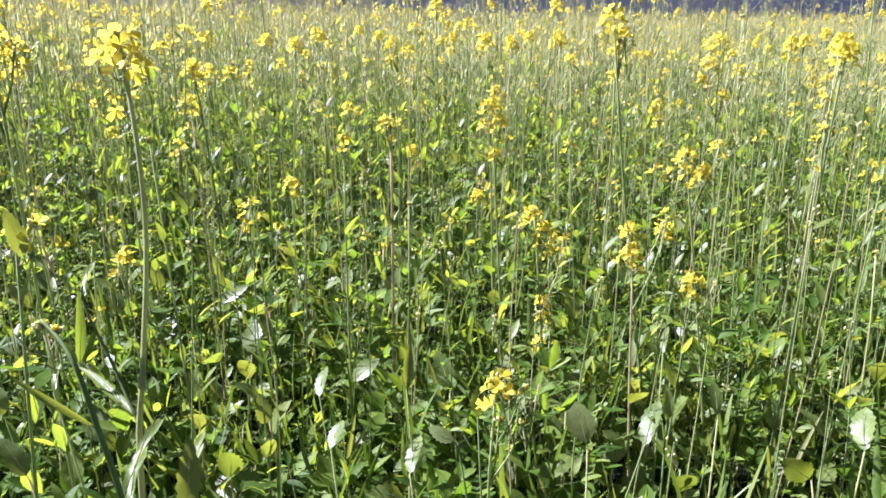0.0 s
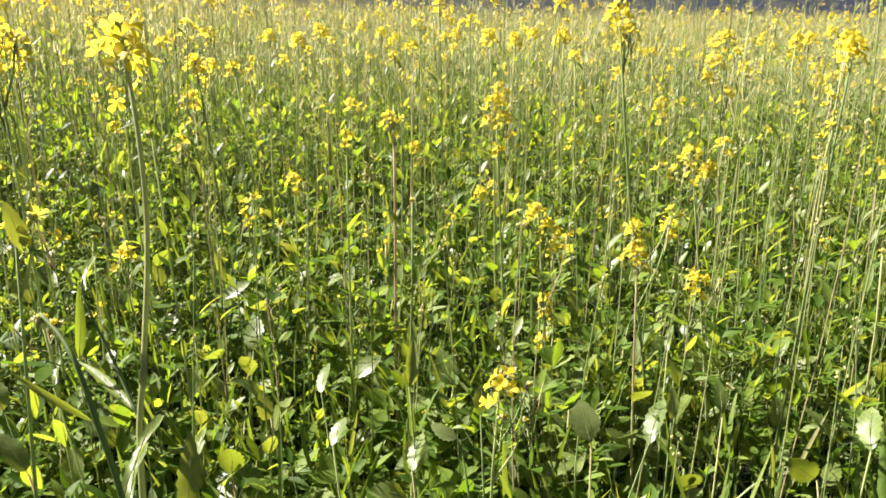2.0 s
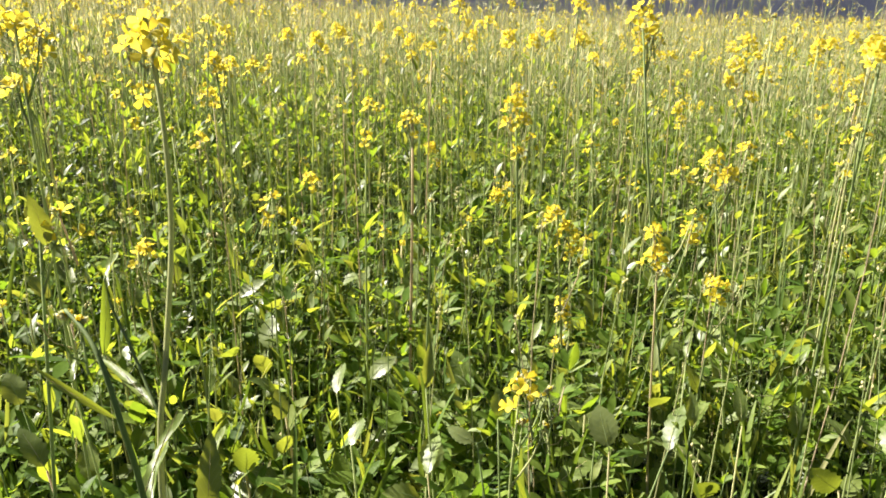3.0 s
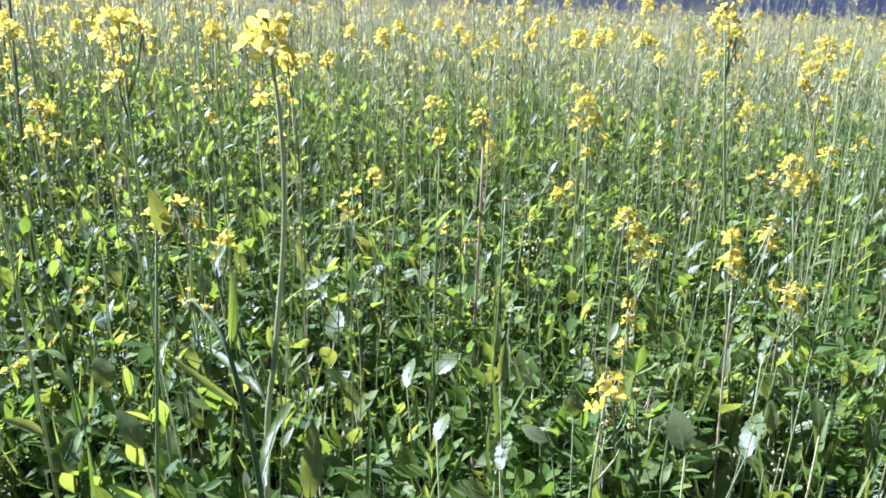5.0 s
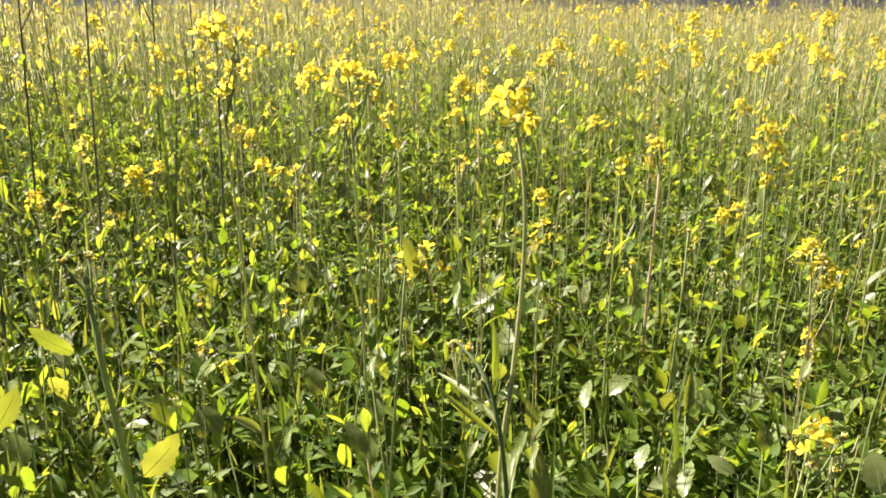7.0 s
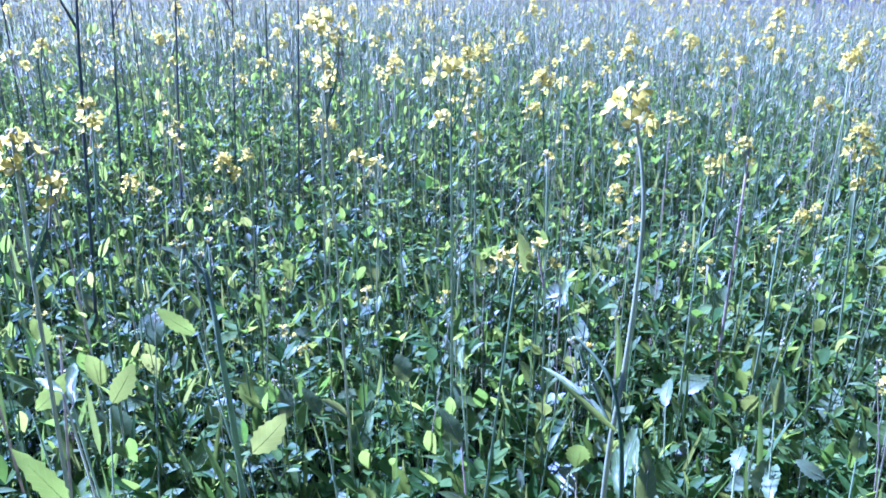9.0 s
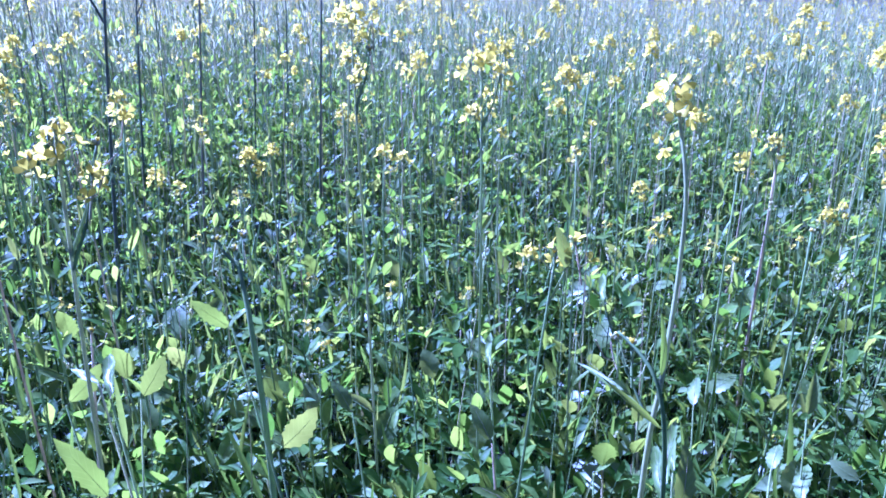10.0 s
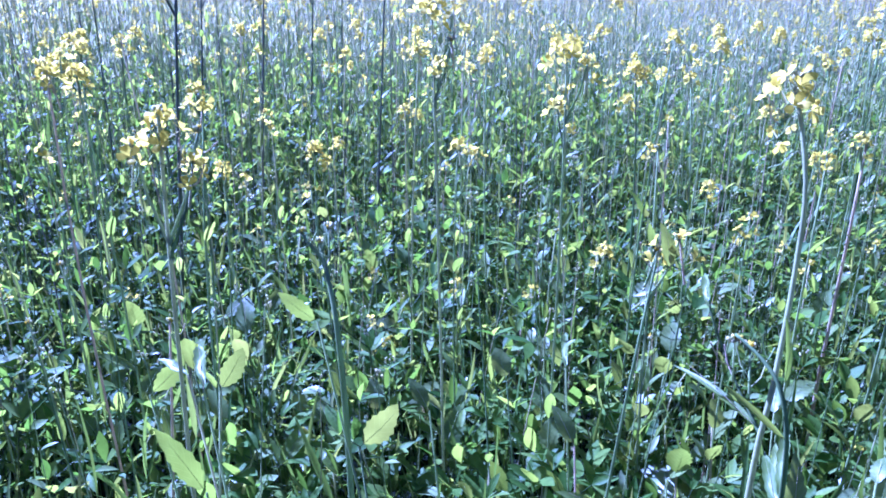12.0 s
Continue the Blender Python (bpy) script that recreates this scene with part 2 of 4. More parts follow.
def flower(b, c, way, size, r, fine=True):
    """Four petals in a cross, cupped, with a small centre."""
    s, u = frame_of(way, Vector((0.3, 0.2, 0.9)))
    w = way.normalized()
    turn = r.uniform(0, 1.57)
    b.flowers.append(len(b.t))
    for k in range(4):
        a = turn + k * 1.571 + r.uniform(-0.15, 0.15)
        o = s * math.cos(a) + u * math.sin(a)
        q = s * -math.sin(a) + u * math.cos(a)
        lift = r.uniform(0.2, 1.1)
        e = size * r.uniform(0.85, 1.1)
        tip = c + o * e + w * (lift * e)
        mid = c + o * (e * 0.55) + w * (lift * e * 0.75)
        if fine:
            verts = [c, mid - q * e * 0.40, mid + q * e * 0.40, tip - q * e * 0.38, tip + q * e * 0.38, tip + o * e * 0.12 - w * e * 0.12]
            b.add(verts, [(0, 1, 2), (1, 3, 2), (2, 3, 4), (3, 5, 4)], I_PETAL)
        else:
            b.add([c, mid - q * e * 0.55, mid + q * e * 0.55, tip + o * e * 0.15], [(0, 1, 2), (1, 3, 2)], I_PETAL)


def raceme(b, size, r, flowers=11, buds=8, pods=5, fine=True):
    """One flower head on a short axis that ends at the origin's top: buds above, open flowers round, young pods below."""
    axis = 0.9 * size
    if fine:
        tube(b, [Vector((0, 0, -axis * 2.2)), Vector((0, 0, 0))], 0.0013, 0.0009, 4, I_STEM)
    for i in range(buds):
        a, d = r.uniform(0, 6.28), r.uniform(0, 0.24) * size
        c = Vector((math.cos(a) * d, math.sin(a) * d, r.uniform(-0.05, 0.16) * size))
        diamond(b, c, Vector((math.cos(a) * 0.5, math.sin(a) * 0.5, 1)), 0.0075, 0.004, I_BUD if i % 3 else I_PETAL)
    for i in range(flowers):
        q = i / max(1, flowers - 1)
        a = i * 2.4 + r.uniform(-0.4, 0.4)
        d = size * (0.18 + 0.32 * q) * r.uniform(0.75, 1.25)
        z = size * (0.04 - 0.55 * q - 0.45 * q * q * q) + r.uniform(-0.08, 0.08) * size
        c = Vector((math.cos(a) * d, math.sin(a) * d, z))
        if fine:
            tube(b, [Vector((0, 0, z - 0.22 * size)), c], 0.0006, 0.0006, 3, I_BUD, False)
        flower(b, c, Vector((math.cos(a) * 0.9, math.sin(a) * 0.9, r.uniform(0.35, 1.1))), r.uniform(0.0070, 0.0100) if fine else r.uniform(0.0060, 0.0084), r, fine)
    for i in range(pods):
        a = i * 2.4 + r.uniform(-0.5, 0.5)
        z = -size * (1.1 + 0.22 * i)
        o = Vector((math.cos(a), math.sin(a), 0))
        p0, p1 = Vector((0, 0, z)), Vector((0, 0, z)) + o * 0.012 + Vector((0, 0, 0.007))
        p2 = p1 + o * 0.007 + Vector((0, 0, r.uniform(0.012, 0.022)))
        tube(b, [p0, p1, p2], 0.0006, 0.0008, 3, I_STEM, False)


def bent(base, top, sway, r, n=7):
    """Points of a stem from base to top with a slight sway."""
    a, c = Vector(base), Vector(top)
    o = Vector((r.uniform(-1, 1), r.uniform(-1, 1), 0)) * sway
    o2 = Vector((r.uniform(-1, 1), r.uniform(-1, 1), 0)) * sway * 0.4
    return [a.lerp(c, i / (n - 1)) + o * math.sin(math.pi * i / (n - 1)) + o2 * math.sin(2 * math.pi * i / (n - 1)) for i in range(n)]


def smooth(pts, n=4):
    """A soft curve through the points."""
    out = []
    for i in range(len(pts) - 1):
        a, b, c, d = pts[max(i - 1, 0)], pts[i], pts[i + 1], pts[min(i + 2, len(pts) - 1)]
        for k in range(n):
            t = k / n
            out.append(0.5 * (2 * b + (c - a) * t + (2 * a - 5 * b + 4 * c - d) * t * t + (3 * b - a - 3 * c + d) * t ** 3))
    return out + [pts[-1]]


def along(pts, q):
    f = q * (len(pts) - 1)
    i = min(int(f), len(pts) - 2)
    return pts[i].lerp(pts[i + 1], f - i)


def at_height(pts, z):
    """The point of a rising line at a height."""
    for a, b in zip(pts, pts[1:]):
        if a.z <= z <= b.z:
            return a.lerp(b, (z - a.z) / max(1e-6, b.z - a.z))
    return pts[-1].copy()


# ---- the field's shared pieces ----
def pieces(b):
    """A head as meshes: all its petals, its green rest, and for the near heads each flower and what is left."""
    v, t, m = b.arrays()

    def cut(name, pick):
        ids, inv = np.unique(t[pick], return_inverse=True)
        return mesh_of(name, v[ids], inv.reshape(-1, 3), m[pick])

    single, each = np.zeros(len(t), bool), []
    for start in b.flowers:
        pick = np.zeros(len(t), bool)
        pick[start:start + 16] = True
        single |= pick
        each.append(cut("flower", pick))
    return cut("flower_head", m == I_PETAL), cut("green_tip", m != I_PETAL), each, cut("flower_head", ~single)


def head_mesh(i):
    r = random.Random(100 + i)
    b = Build()
    raceme(b, r.uniform(0.029, 0.037), r, r.randint(9, 14), r.randint(6, 9), r.randint(3, 7))
    return pieces(b)


def small_head_mesh(i):
    r = random.Random(140 + i)
    b = Build()
    raceme(b, r.uniform(0.018, 0.025), r, r.randint(3, 6), r.randint(3, 5), r.randint(1, 4))
    return pieces(b)


def bud_mesh(i):
    r = random.Random(170 + i)
    b = Build()
    raceme(b, 0.02, r, 0, 12, 4)
    return pieces(b)


def crown_mesh(i):
    """A broad open head: loose flowers at two heights round a tuft of buds, spent ones that hang, a few pods below."""
    r = random.Random(185 + i)
    b = Build()
    for k in range(7):
        a, d = r.uniform(0, 6.28), r.uniform(0, 0.006)
        diamond(b, Vector((math.cos(a) * d, math.sin(a) * d, r.uniform(0.0, 0.008))), Vector((math.cos(a) * 0.5, math.sin(a) * 0.5, 1)), 0.0075, 0.004, I_BUD)
    for k in range(11):
        a = k * 2.4 + r.uniform(-0.4, 0.4)
        d = 0.006 + 0.018 * (k / 10) * r.uniform(0.7, 1.2)
        z = 0.006 - 0.030 * (k / 10) ** 1.2 + r.uniform(-0.005, 0.005)
        c = Vector((math.cos(a) * d, math.sin(a) * d, z))
        tube(b, [Vector((0, 0, z - 0.014)), c], 0.0007, 0.0006, 3, I_BUD, False)
        flower(b, c, Vector((math.cos(a), math.sin(a), r.uniform(-0.1, 0.9))), r.uniform(0.0078, 0.0104), r)
    for k in range(3):
        a = k * 2.1 + r.uniform(-0.5, 0.5)
        c = Vector((math.cos(a) * 0.011, math.sin(a) * 0.011, -0.040 - 0.007 * k))
        tube(b, [Vector((0, 0, c.z - 0.004)), c], 0.0007, 0.0006, 3, I_BUD, False)
        flower(b, c, Vector((math.cos(a), math.sin(a), -0.6)), r.uniform(0.0055, 0.0075), r)
    for k in range(6):
        a = k * 2.4 + r.uniform(-0.5, 0.5)
        o, z = Vector((math.cos(a), math.sin(a), 0)), -0.030 - 0.010 * k
        p = Vector((0, 0, z)) + o * 0.011 + Vector((0, 0, 0.006))
        tube(b, [Vector((0, 0, z)), p, p + o * 0.006 + Vector((0, 0, r.uniform(0.012, 0.02)))], 0.0006, 0.0008, 3, I_STEM, False)
    return pieces(b)


def leaf_mesh(i, broad):
    """A leaf one metre long along +Y, to be scaled."""
    r = random.Random(200 + i + 50 * broad)
    b = Build()
    if broad:
        blade(b, Vector((0, 0.10, 0)), Vector((0, 1, 0)), Vector((0, 0, 1)), 0.90, r.uniform(0.46, 0.60), I_BROAD, 13, r.uniform(0.1, 0.4), r.uniform(0.05, 0.35), r.uniform(0.40, 0.52), 0.10, r.uniform(0.01, 0.05))
    else:
        blade(b, Vector((0, 0.02, 0)), Vector((0, 1, 0)), Vector((0, 0, 1)), 0.98, r.uniform(0.24, 0.36), I_LEAF, 6, r.uniform(0.2, 0.5), r.uniform(-0.1, 0.4), r.uniform(0.36, 0.5))
    tube(b, [Vector((0, 0, 0)), Vector((0, 0.06, 0.0)), Vector((0, 0.5, 0.004)), Vector((0, 0.85, -0.06))], 0.011, 0.003, 3, I_STEM, False)
    return mesh_of("leaf", *b.arrays())


HEADS = [head_mesh(i) for i in range(9)]
SMALL_HEADS = [small_head_mesh(i) for i in range(8)]
BUDS = [bud_mesh(i) for i in range(3)]
CROWNS = [crown_mesh(i) for i in range(4)]
NARROW = [leaf_mesh(i, False) for i in range(8)]
BROAD = [leaf_mesh(i, True) for i in range(8)]


def flat_leaf_mesh(i):
    r = random.Random(260 + i)
    b = Build()
    blade(b, Vector((0, 0.02, 0)), Vector((0, 1, 0)), Vector((0, 0, 1)), 0.98, 0.5, I_BROAD, 13, r.uniform(0.16, 0.26), r.uniform(0.05, 0.2), r.uniform(0.40, 0.5), 0.10, r.uniform(0.03, 0.07))
    tube(b, [Vector((0, 0, -0.005)), Vector((0, 0.5, -0.008)), Vector((0, 0.85, -0.04))], 0.016, 0.004, 3, I_STEM, False)
    return mesh_of("leaf", *b.arrays())


FLAT = [flat_leaf_mesh(i) for i in range(4)]


def leaf_pose(at, azimuth, rise, length, roll=0.0):
    """Pose of a leaf whose tip points to azimuth (degrees from +Y, leftwards) and rises by so many degrees."""
    return pose(at.x, at.y, at.z, 0, 0, azimuth) @ pose(0, 0, 0, rise, 0, 0) @ pose(0, 0, 0, 0, roll, 0) @ Matrix.Diagonal((length, length, length, 1))


STOOD = []


def mustard(base, top, r, thick=0.0030, sway=0.012, heads=None, leaves=None, label="", group="mustard plants", broad_to=0.5, no_leaf_above=0.9, via=(), single=False, bark=I_STEM):
    """A mustard plant: stem, side shoots, flower heads and leaves. heads: (x, y, z from the top, size class) for each head."""
    base, top = Vector(base), Vector(top)
    STOOD.append((base, top))
    root = new("mustard_plant")
    root.location = base
    root.empty_display_size = 0.05
    tip = top - base
    pts = bent((0, 0, 0), tip, sway, r) if not via else smooth([Vector((0, 0, 0))] + [Vector(p) - base for p in via] + [tip])
    height = tip.z
    heads = heads if heads is not None else [(0, 0, 0, 2)]
    b = Build()
    tube(b, [Vector((0, 0, -0.02))] + pts, thick, thick * 0.45, 6, bark)
    part("stem", mesh_of("stem", *b.arrays()), root)
    for x, y, z, size in heads:
        at = tip + Vector((x, y, z))
        if abs(x) + abs(y) > 0.004:
            start = along(pts, max(0.1, min(0.97, (at.z - 0.05 - 1.2 * (abs(x) + abs(y))) / height)))
            b = Build()
            mid = start.lerp(at, 0.5) + Vector((x, y, 0)) * 0.15
            tube(b, [start, mid, at], thick * 0.5, thick * 0.3, 5, bark)
            part("side_shoot", mesh_of("side_shoot", *b.arrays()), root)
        me = r.choice((BUDS, SMALL_HEADS, HEADS, CROWNS)[size])
        m = pose(at.x, at.y, at.z, r.uniform(-14, 14), r.uniform(-14, 14), r.uniform(0, 360))
        if single and size > 0:
            head = part("flower_head", me[3], root, "green buds and young pods round a stalk", m)
            for one in me[2]:
                part("flower", one, head, "yellow four-petalled flower")
        else:
            head = part("flower_head", me[0], root, m=m)
            part("green_tip", me[1], head, "small green buds and young pods")
    if leaves is None:
        leaves, z, az = [], r.uniform(0.22, 0.32), r.uniform(0, 360)
        while z < height * no_leaf_above:
            q = z / height
            leaves.append((z, az, r.uniform(38, 84), (0.100 - 0.068 * q) * r.uniform(0.75, 1.25), z < broad_to))
            z += r.uniform(0.05, 0.11) if z < 0.5 else r.uniform(0.16, 0.34)
            az += 137 + r.uniform(-30, 30)
    for z, az, rise, length, wide in leaves:
        part("leaf", r.choice(BROAD if wide else NARROW), root, m=leaf_pose(at_height(pts, min(0.99 * height, z)), az, rise, length, r.uniform(-35, 35)))
    tagged(root, label or "tall slender mustard plant with yellow flower heads and green leaves", "plant", group)
    return root


# ---- ground ----
def ground():
    b = Build()
    xs = [-600, -200, -80, -40, -20, -12] + [-8 + 0.4 * i for i in range(41)] + [12, 20, 40, 80, 200, 600]
    ys = [-600, -100, -20, -8, -4] + [-2 + 0.4 * i for i in range(36)] + [14, 18, 24, 32, 45, 80, 200, 700]
    verts = []
    for y in ys:
        for x in xs:
            near = abs(x) < 9 and -3 < y < 13
            verts.append(Vector((x, y, 0.018 * noise.noise(Vector((x * 1.7, y * 1.7, 0))) - 0.004 if near else -0.004)))
    n = len(xs)
    tris = []
    for j in range(len(ys) - 1):
        for i in range(n - 1):
            a = j * n + i
            tris += [(a, a + 1, a + n), (a + 1, a + n + 1, a + n)]
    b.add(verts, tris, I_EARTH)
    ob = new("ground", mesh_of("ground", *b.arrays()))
    return tagged(ob, "field soil coloured near-black green for the shade under the crop", "ground", kind="structure")


ground()


# ---- far bounds of the field ----
def boundary_wall():
    """A long plastered wall with piers and a coping, behind the field."""
    root = new("boundary_wall")
    root.location = (-8.0, 27.0, 0)
    tagged(root, "long weathered grey boundary wall with piers behind the field", "wall", kind="structure")

    def box(name, x0, x1, y0, y1, z0, z1, label=""):
        b = Build()
        c = 0.012
        vs, tr = [], []
        rings = [(x0, x1, y0, y1, z0), (x0, x1, y0, y1, z1 - c), (x0 + c, x1 - c, y0 + c, y1 - c, z1)]
        for a, d, e, f, z in rings:
            vs += [Vector((a, e, z)), Vector((d, e, z)), Vector((d, f, z)), Vector((a, f, z))]
        for k in range(2):
            for j in range(4):
                p, q = k * 4 + j, k * 4 + (j + 1) % 4
                tr += [(p, q, p + 4), (q, q + 4, p + 4)]
        tr += [(8, 9, 10), (8, 10, 11)]
        b.add(vs, tr, I_WALL)
        part(name, mesh_of(name, *b.arrays(), smooth=False), root, label)

    for k in range(14):
        x = 3.4 * k
        box("wall_panel", x + 0.36, x + 3.4, 0, 0.23, -0.1, 2.9)
        box("pier", x, x + 0.358, -0.06, 0.29, -0.1, 3.05)
        box("coping", x + 0.362, x + 3.398, -0.05, 0.28, 2.903, 2.98)


boundary_wall()


def board_fence():
    """A fence of upright boards, assumed where pale haze shows, that carries the field's far bound on from the wall."""
    root = new("board_fence")
    root.location = (-8.06, 27.0, 0)
    tagged(root, "long fence of blue-grey weathered upright boards, paled for haze, behind field", "fence", kind="structure")
    r = random.Random(77)
    boards = []
    for k in range(5):
        w, h, c = 0.262, 2.5, 0.008
        v = [Vector((x, y, z)) for z in (-0.05, h - 0.03 - 0.004 * k, h) for x, y in ((c, 0), (w - c, 0), (w, c), (w, 0.03), (0, 0.03), (0, c))]
        t = []
        for a in (0, 6):
            for j in range(6):
                p, q = a + j, a + (j + 1) % 6
                t += [(p, q, p + 6), (q, q + 6, p + 6)]
        t += [(12, 13 + j, 14 + j) for j in range(4)]
        b = Build()
        b.add(v, t, I_BOARD)
        boards.append(mesh_of("board", *b.arrays(), smooth=False))
    for i in range(118):
        part("board", boards[i % 5], root, m=pose(-0.266 * (i + 1), r.uniform(-0.012, 0.012), r.uniform(-0.03, 0.03), 0, r.uniform(-0.4, 0.4), 0))
    for z in (0.5, 2.0):
        b = Build()
        vs = [Vector((x, y, zz)) for x in (-31.4, -0.02) for y, zz in ((0.05, z), (0.11, z), (0.11, z + 0.1), (0.05, z + 0.1))]
        b.add(vs, [(0, 1, 5), (0, 5, 4), (1, 2, 6), (1, 6, 5), (2, 3, 7), (2, 7, 6), (3, 0, 4), (3, 4, 7)], I_BOARD)
        part("rail", mesh_of("rail", *b.arrays(), smooth=False), root)


board_fence()


# ---- mustard plants that stand nearest, one by one ----
def hero(base, top, seed, heads=None, **kw):
    near_path = math.hypot(top[0] + 0.12, top[1]) < 1.9
    return mustard((base[0], base[1], 0), top, random.Random(seed), heads=heads, single=near_path, **kw)


THICK = "tall mustard plant with stout green stem and broad yellow head"
SPENT = "mustard stem with buds and spent flowers only"
LOW = "short mustard plant with small yellow flowers among the leaves"
BARE = "tall dark slender mustard stem rising above the others"

tall = hero((-0.264, 0.49), (-0.268, 0.633, 1.10), 1, [(0, 0, 0, 3)], thick=0.0038, label=THICK, leaves=[],
            via=[(-0.262, 0.500, 0.30), (-0.258, 0.520, 0.55), (-0.256, 0.540, 0.76), (-0.250, 0.556, 0.84), (-0.246, 0.584, 0.94), (-0.249, 0.598, 1.02)])
fork = Build()
tube(fork, smooth([Vector(p) - tall.location for p in ((-0.256, 0.547, 0.794), (-0.270, 0.562, 0.812), (-0.287, 0.578, 0.838), (-0.309, 0.592, 0.880), (-0.314, 0.602, 0.897))]), 0.0017, 0.0009, 5, I_STEM)
part("side_shoot", mesh_of("side_shoot", *fork.arrays()), tall)
hero((-0.529, 1.69), (-0.56, 1.69, 1.02), 2, [(0, 0, 0, 2), (0.02, 0.01, -0.012, 2), (-0.015, 0, -0.075, 2)], thick=0.0042, label=THICK)
hero((-0.25, 2.05), (-0.26, 2.05, 0.89), 3, [(0, 0, 0, 2), (0.03, 0, -0.012, 1)])
hero((-0.351, 1.76), (-0.37, 1.76, 0.74), 4, [(0, 0, 0, 2)])
hero((-0.300, 1.045), (-0.280, 1.045, 0.86), 5, [(0, 0, 0, 1), (-0.012, 0, -0.022, 1)], thick=0.0024)
hero((-0.478, 1.10), (-0.51, 1.10, 0.755), 6, [(0, 0, 0, 1), (0.014, 0, 0.012, 1)], thick=0.0026)
leafy_one = hero((-0.438, 0.61), (-0.366, 0.605, 0.940), 7, [(0, 0, 0, 1), (0.018, 0, 0.010, 1)], leaves=[(0.62, 120, 40, 0.06, False), (0.45, -80, 45, 0.08, True)])
bushy = hero((-0.226, 0.470), (-0.289, 0.490, 0.912), 8, [(0, 0, -0.004, 0), (0.012, -0.004, -0.006, 0)], thick=0.0030, label=SPENT, leaves=[],
     via=[(-0.230, 0.474, 0.40), (-0.234, 0.470, 0.65), (-0.237, 0.464, 0.776), (-0.242, 0.455, 0.845), (-0.252, 0.460, 0.885), (-0.268, 0.474, 0.902)])
hero((-0.523, 0.916), (-0.54, 0.91, 1.105), 9, [(0, 0, 0, 3), (0.03, 0, -0.015, 1), (-0.01, 0, -0.075, 1)], thick=0.0034)
hero((-0.703, 0.909), (-0.735, 0.90, 1.16), 10, [(0, 0, 0, 3), (0.03, 0.01, -0.01, 1), (0.03, 0, -0.05, 0), (0.014, 0, -0.08, 1)], thick=0.0034, label=THICK)
hero((-0.79, 0.383), (-0.765, 0.385, 1.078), 11, [(0, 0, -0.004, 2), (-0.026, -0.006, -0.032, 1), (0.022, 0.012, -0.045, 1), (0.024, 0.02, -0.02, 0)], thick=0.0036, label=THICK, no_leaf_above=0.62)
hero((-1.34, 1.16), (-1.34, 1.16, 0.82), 12, [(0, 0, 0, 2), (0.06, 0, -0.02, 1)])
hero((-1.13, 1.23), (-1.15, 1.23, 0.865), 13, [(0, 0, 0, 2), (0.03, 0, -0.03, 1), (0.05, 0.02, 0.01, 1)])
hero((-0.72, 1.01), (-0.735, 1.01, 0.945), 14, [(0, 0, 0, 1), (0.033, 0, -0.015, 1)], thick=0.0026)
hero((0.13, 1.46), (0.095, 1.45, 0.965), 15, [(0, 0, 0, 2), (0.02, 0, -0.035, 1), (-0.012, 0.02, -0.045, 1), (0.035, 0, -0.075, 1), (0.01, 0, -0.10, 1)], thick=0.0034, label=THICK)
hero((0.25, 1.30), (0.165, 1.30, 0.785), 16, [(0, 0, 0, 2), (0.022, 0, -0.03, 2), (0.035, 0, -0.075, 1), (0.06, 0.02, -0.06, 1)])
hero((0.21, 1.32), (0.19, 1.32, 0.605), 17, [(0, 0, 0, 1), (0.004, 0, -0.03, 1), (-0.002, 0.01, -0.09, 1)], thick=0.0024, label=LOW)
hero((0.36, 1.11), (0.30, 1.11, 0.77), 18, [(0, 0, 0, 2), (-0.01, 0, 0.035, 1), (0.055, 0.02, 0.03, 1), (0.05, 0, 0.06, 1)])
hero((0.38, 1.16), (0.42, 1.16, 0.705), 19, [(0, 0, 0, 2), (0.035, 0, -0.012, 0)])
hero((0.53, 1.235), (0.41, 1.235, 0.90), 20, [(0, 0, 0, 2), (0.035, 0, -0.025, 1), (0.005, 0, -0.035, 1), (0.055, 0, 0.015, 1)], thick=0.0030, sway=0.02)
hero((0.455, 1.25), (0.275, 1.25, 1.125), 21, [(0, 0, 0, 3), (0.02, 0, -0.03, 1), (0.012, 0, -0.045, 0)], thick=0.0036, label=THICK)
hero((0.70, 1.97), (0.71, 1.97, 0.73), 22, [(0, 0, 0, 2)])
hero((0.72, 2.0), (0.71, 2.0, 0.42), 23, [(0, 0, 0, 1)], label=LOW)
hero((-0.04, 1.21), (-0.04, 1.20, 0.43), 24, [(0, 0, 0, 1)], thick=0.002, label=LOW)
hero((0.055, 0.73), (0.058, 0.72, 0.745), 25, [(0, 0, 0, 2), (0.03, 0, -0.012, 0), (0.004, 0, -0.05, 0), (0.03, 0, -0.055, 0)], thick=0.0030)
hero((-0.44, 1.11), (-0.41, 1.11, 0.61), 26, [(0, 0, 0, 0)], thick=0.0026, label=SPENT)
hero((-1.05, 1.26), (-1.05, 1.26, 0.40), 27, [(0, 0, 0, 1), (0.05, 0, 0.03, 1)], label=LOW)
hero((-1.90, 1.27), (-1.89, 1.25, 1.02), 28, [(0, 0, 0, 2), (0.03, 0.0, -0.02, 2), (-0.03, 0, -0.01, 1)])
hero((-1.10, 1.62), (-1.11, 1.60, 0.90), 29, [(0, 0, 0, 2), (0.03, 0.0, -0.012, 2)])
hero((-1.62, 2.41), (-1.63, 2.40, 0.52), 30, [(0, 0, 0, 1)], label=LOW)
hero((-0.10, 2.34), (-0.10, 2.35, 0.72), 31, [(0, 0, 0, 2), (0.02, 0.0, -0.05, 1)])
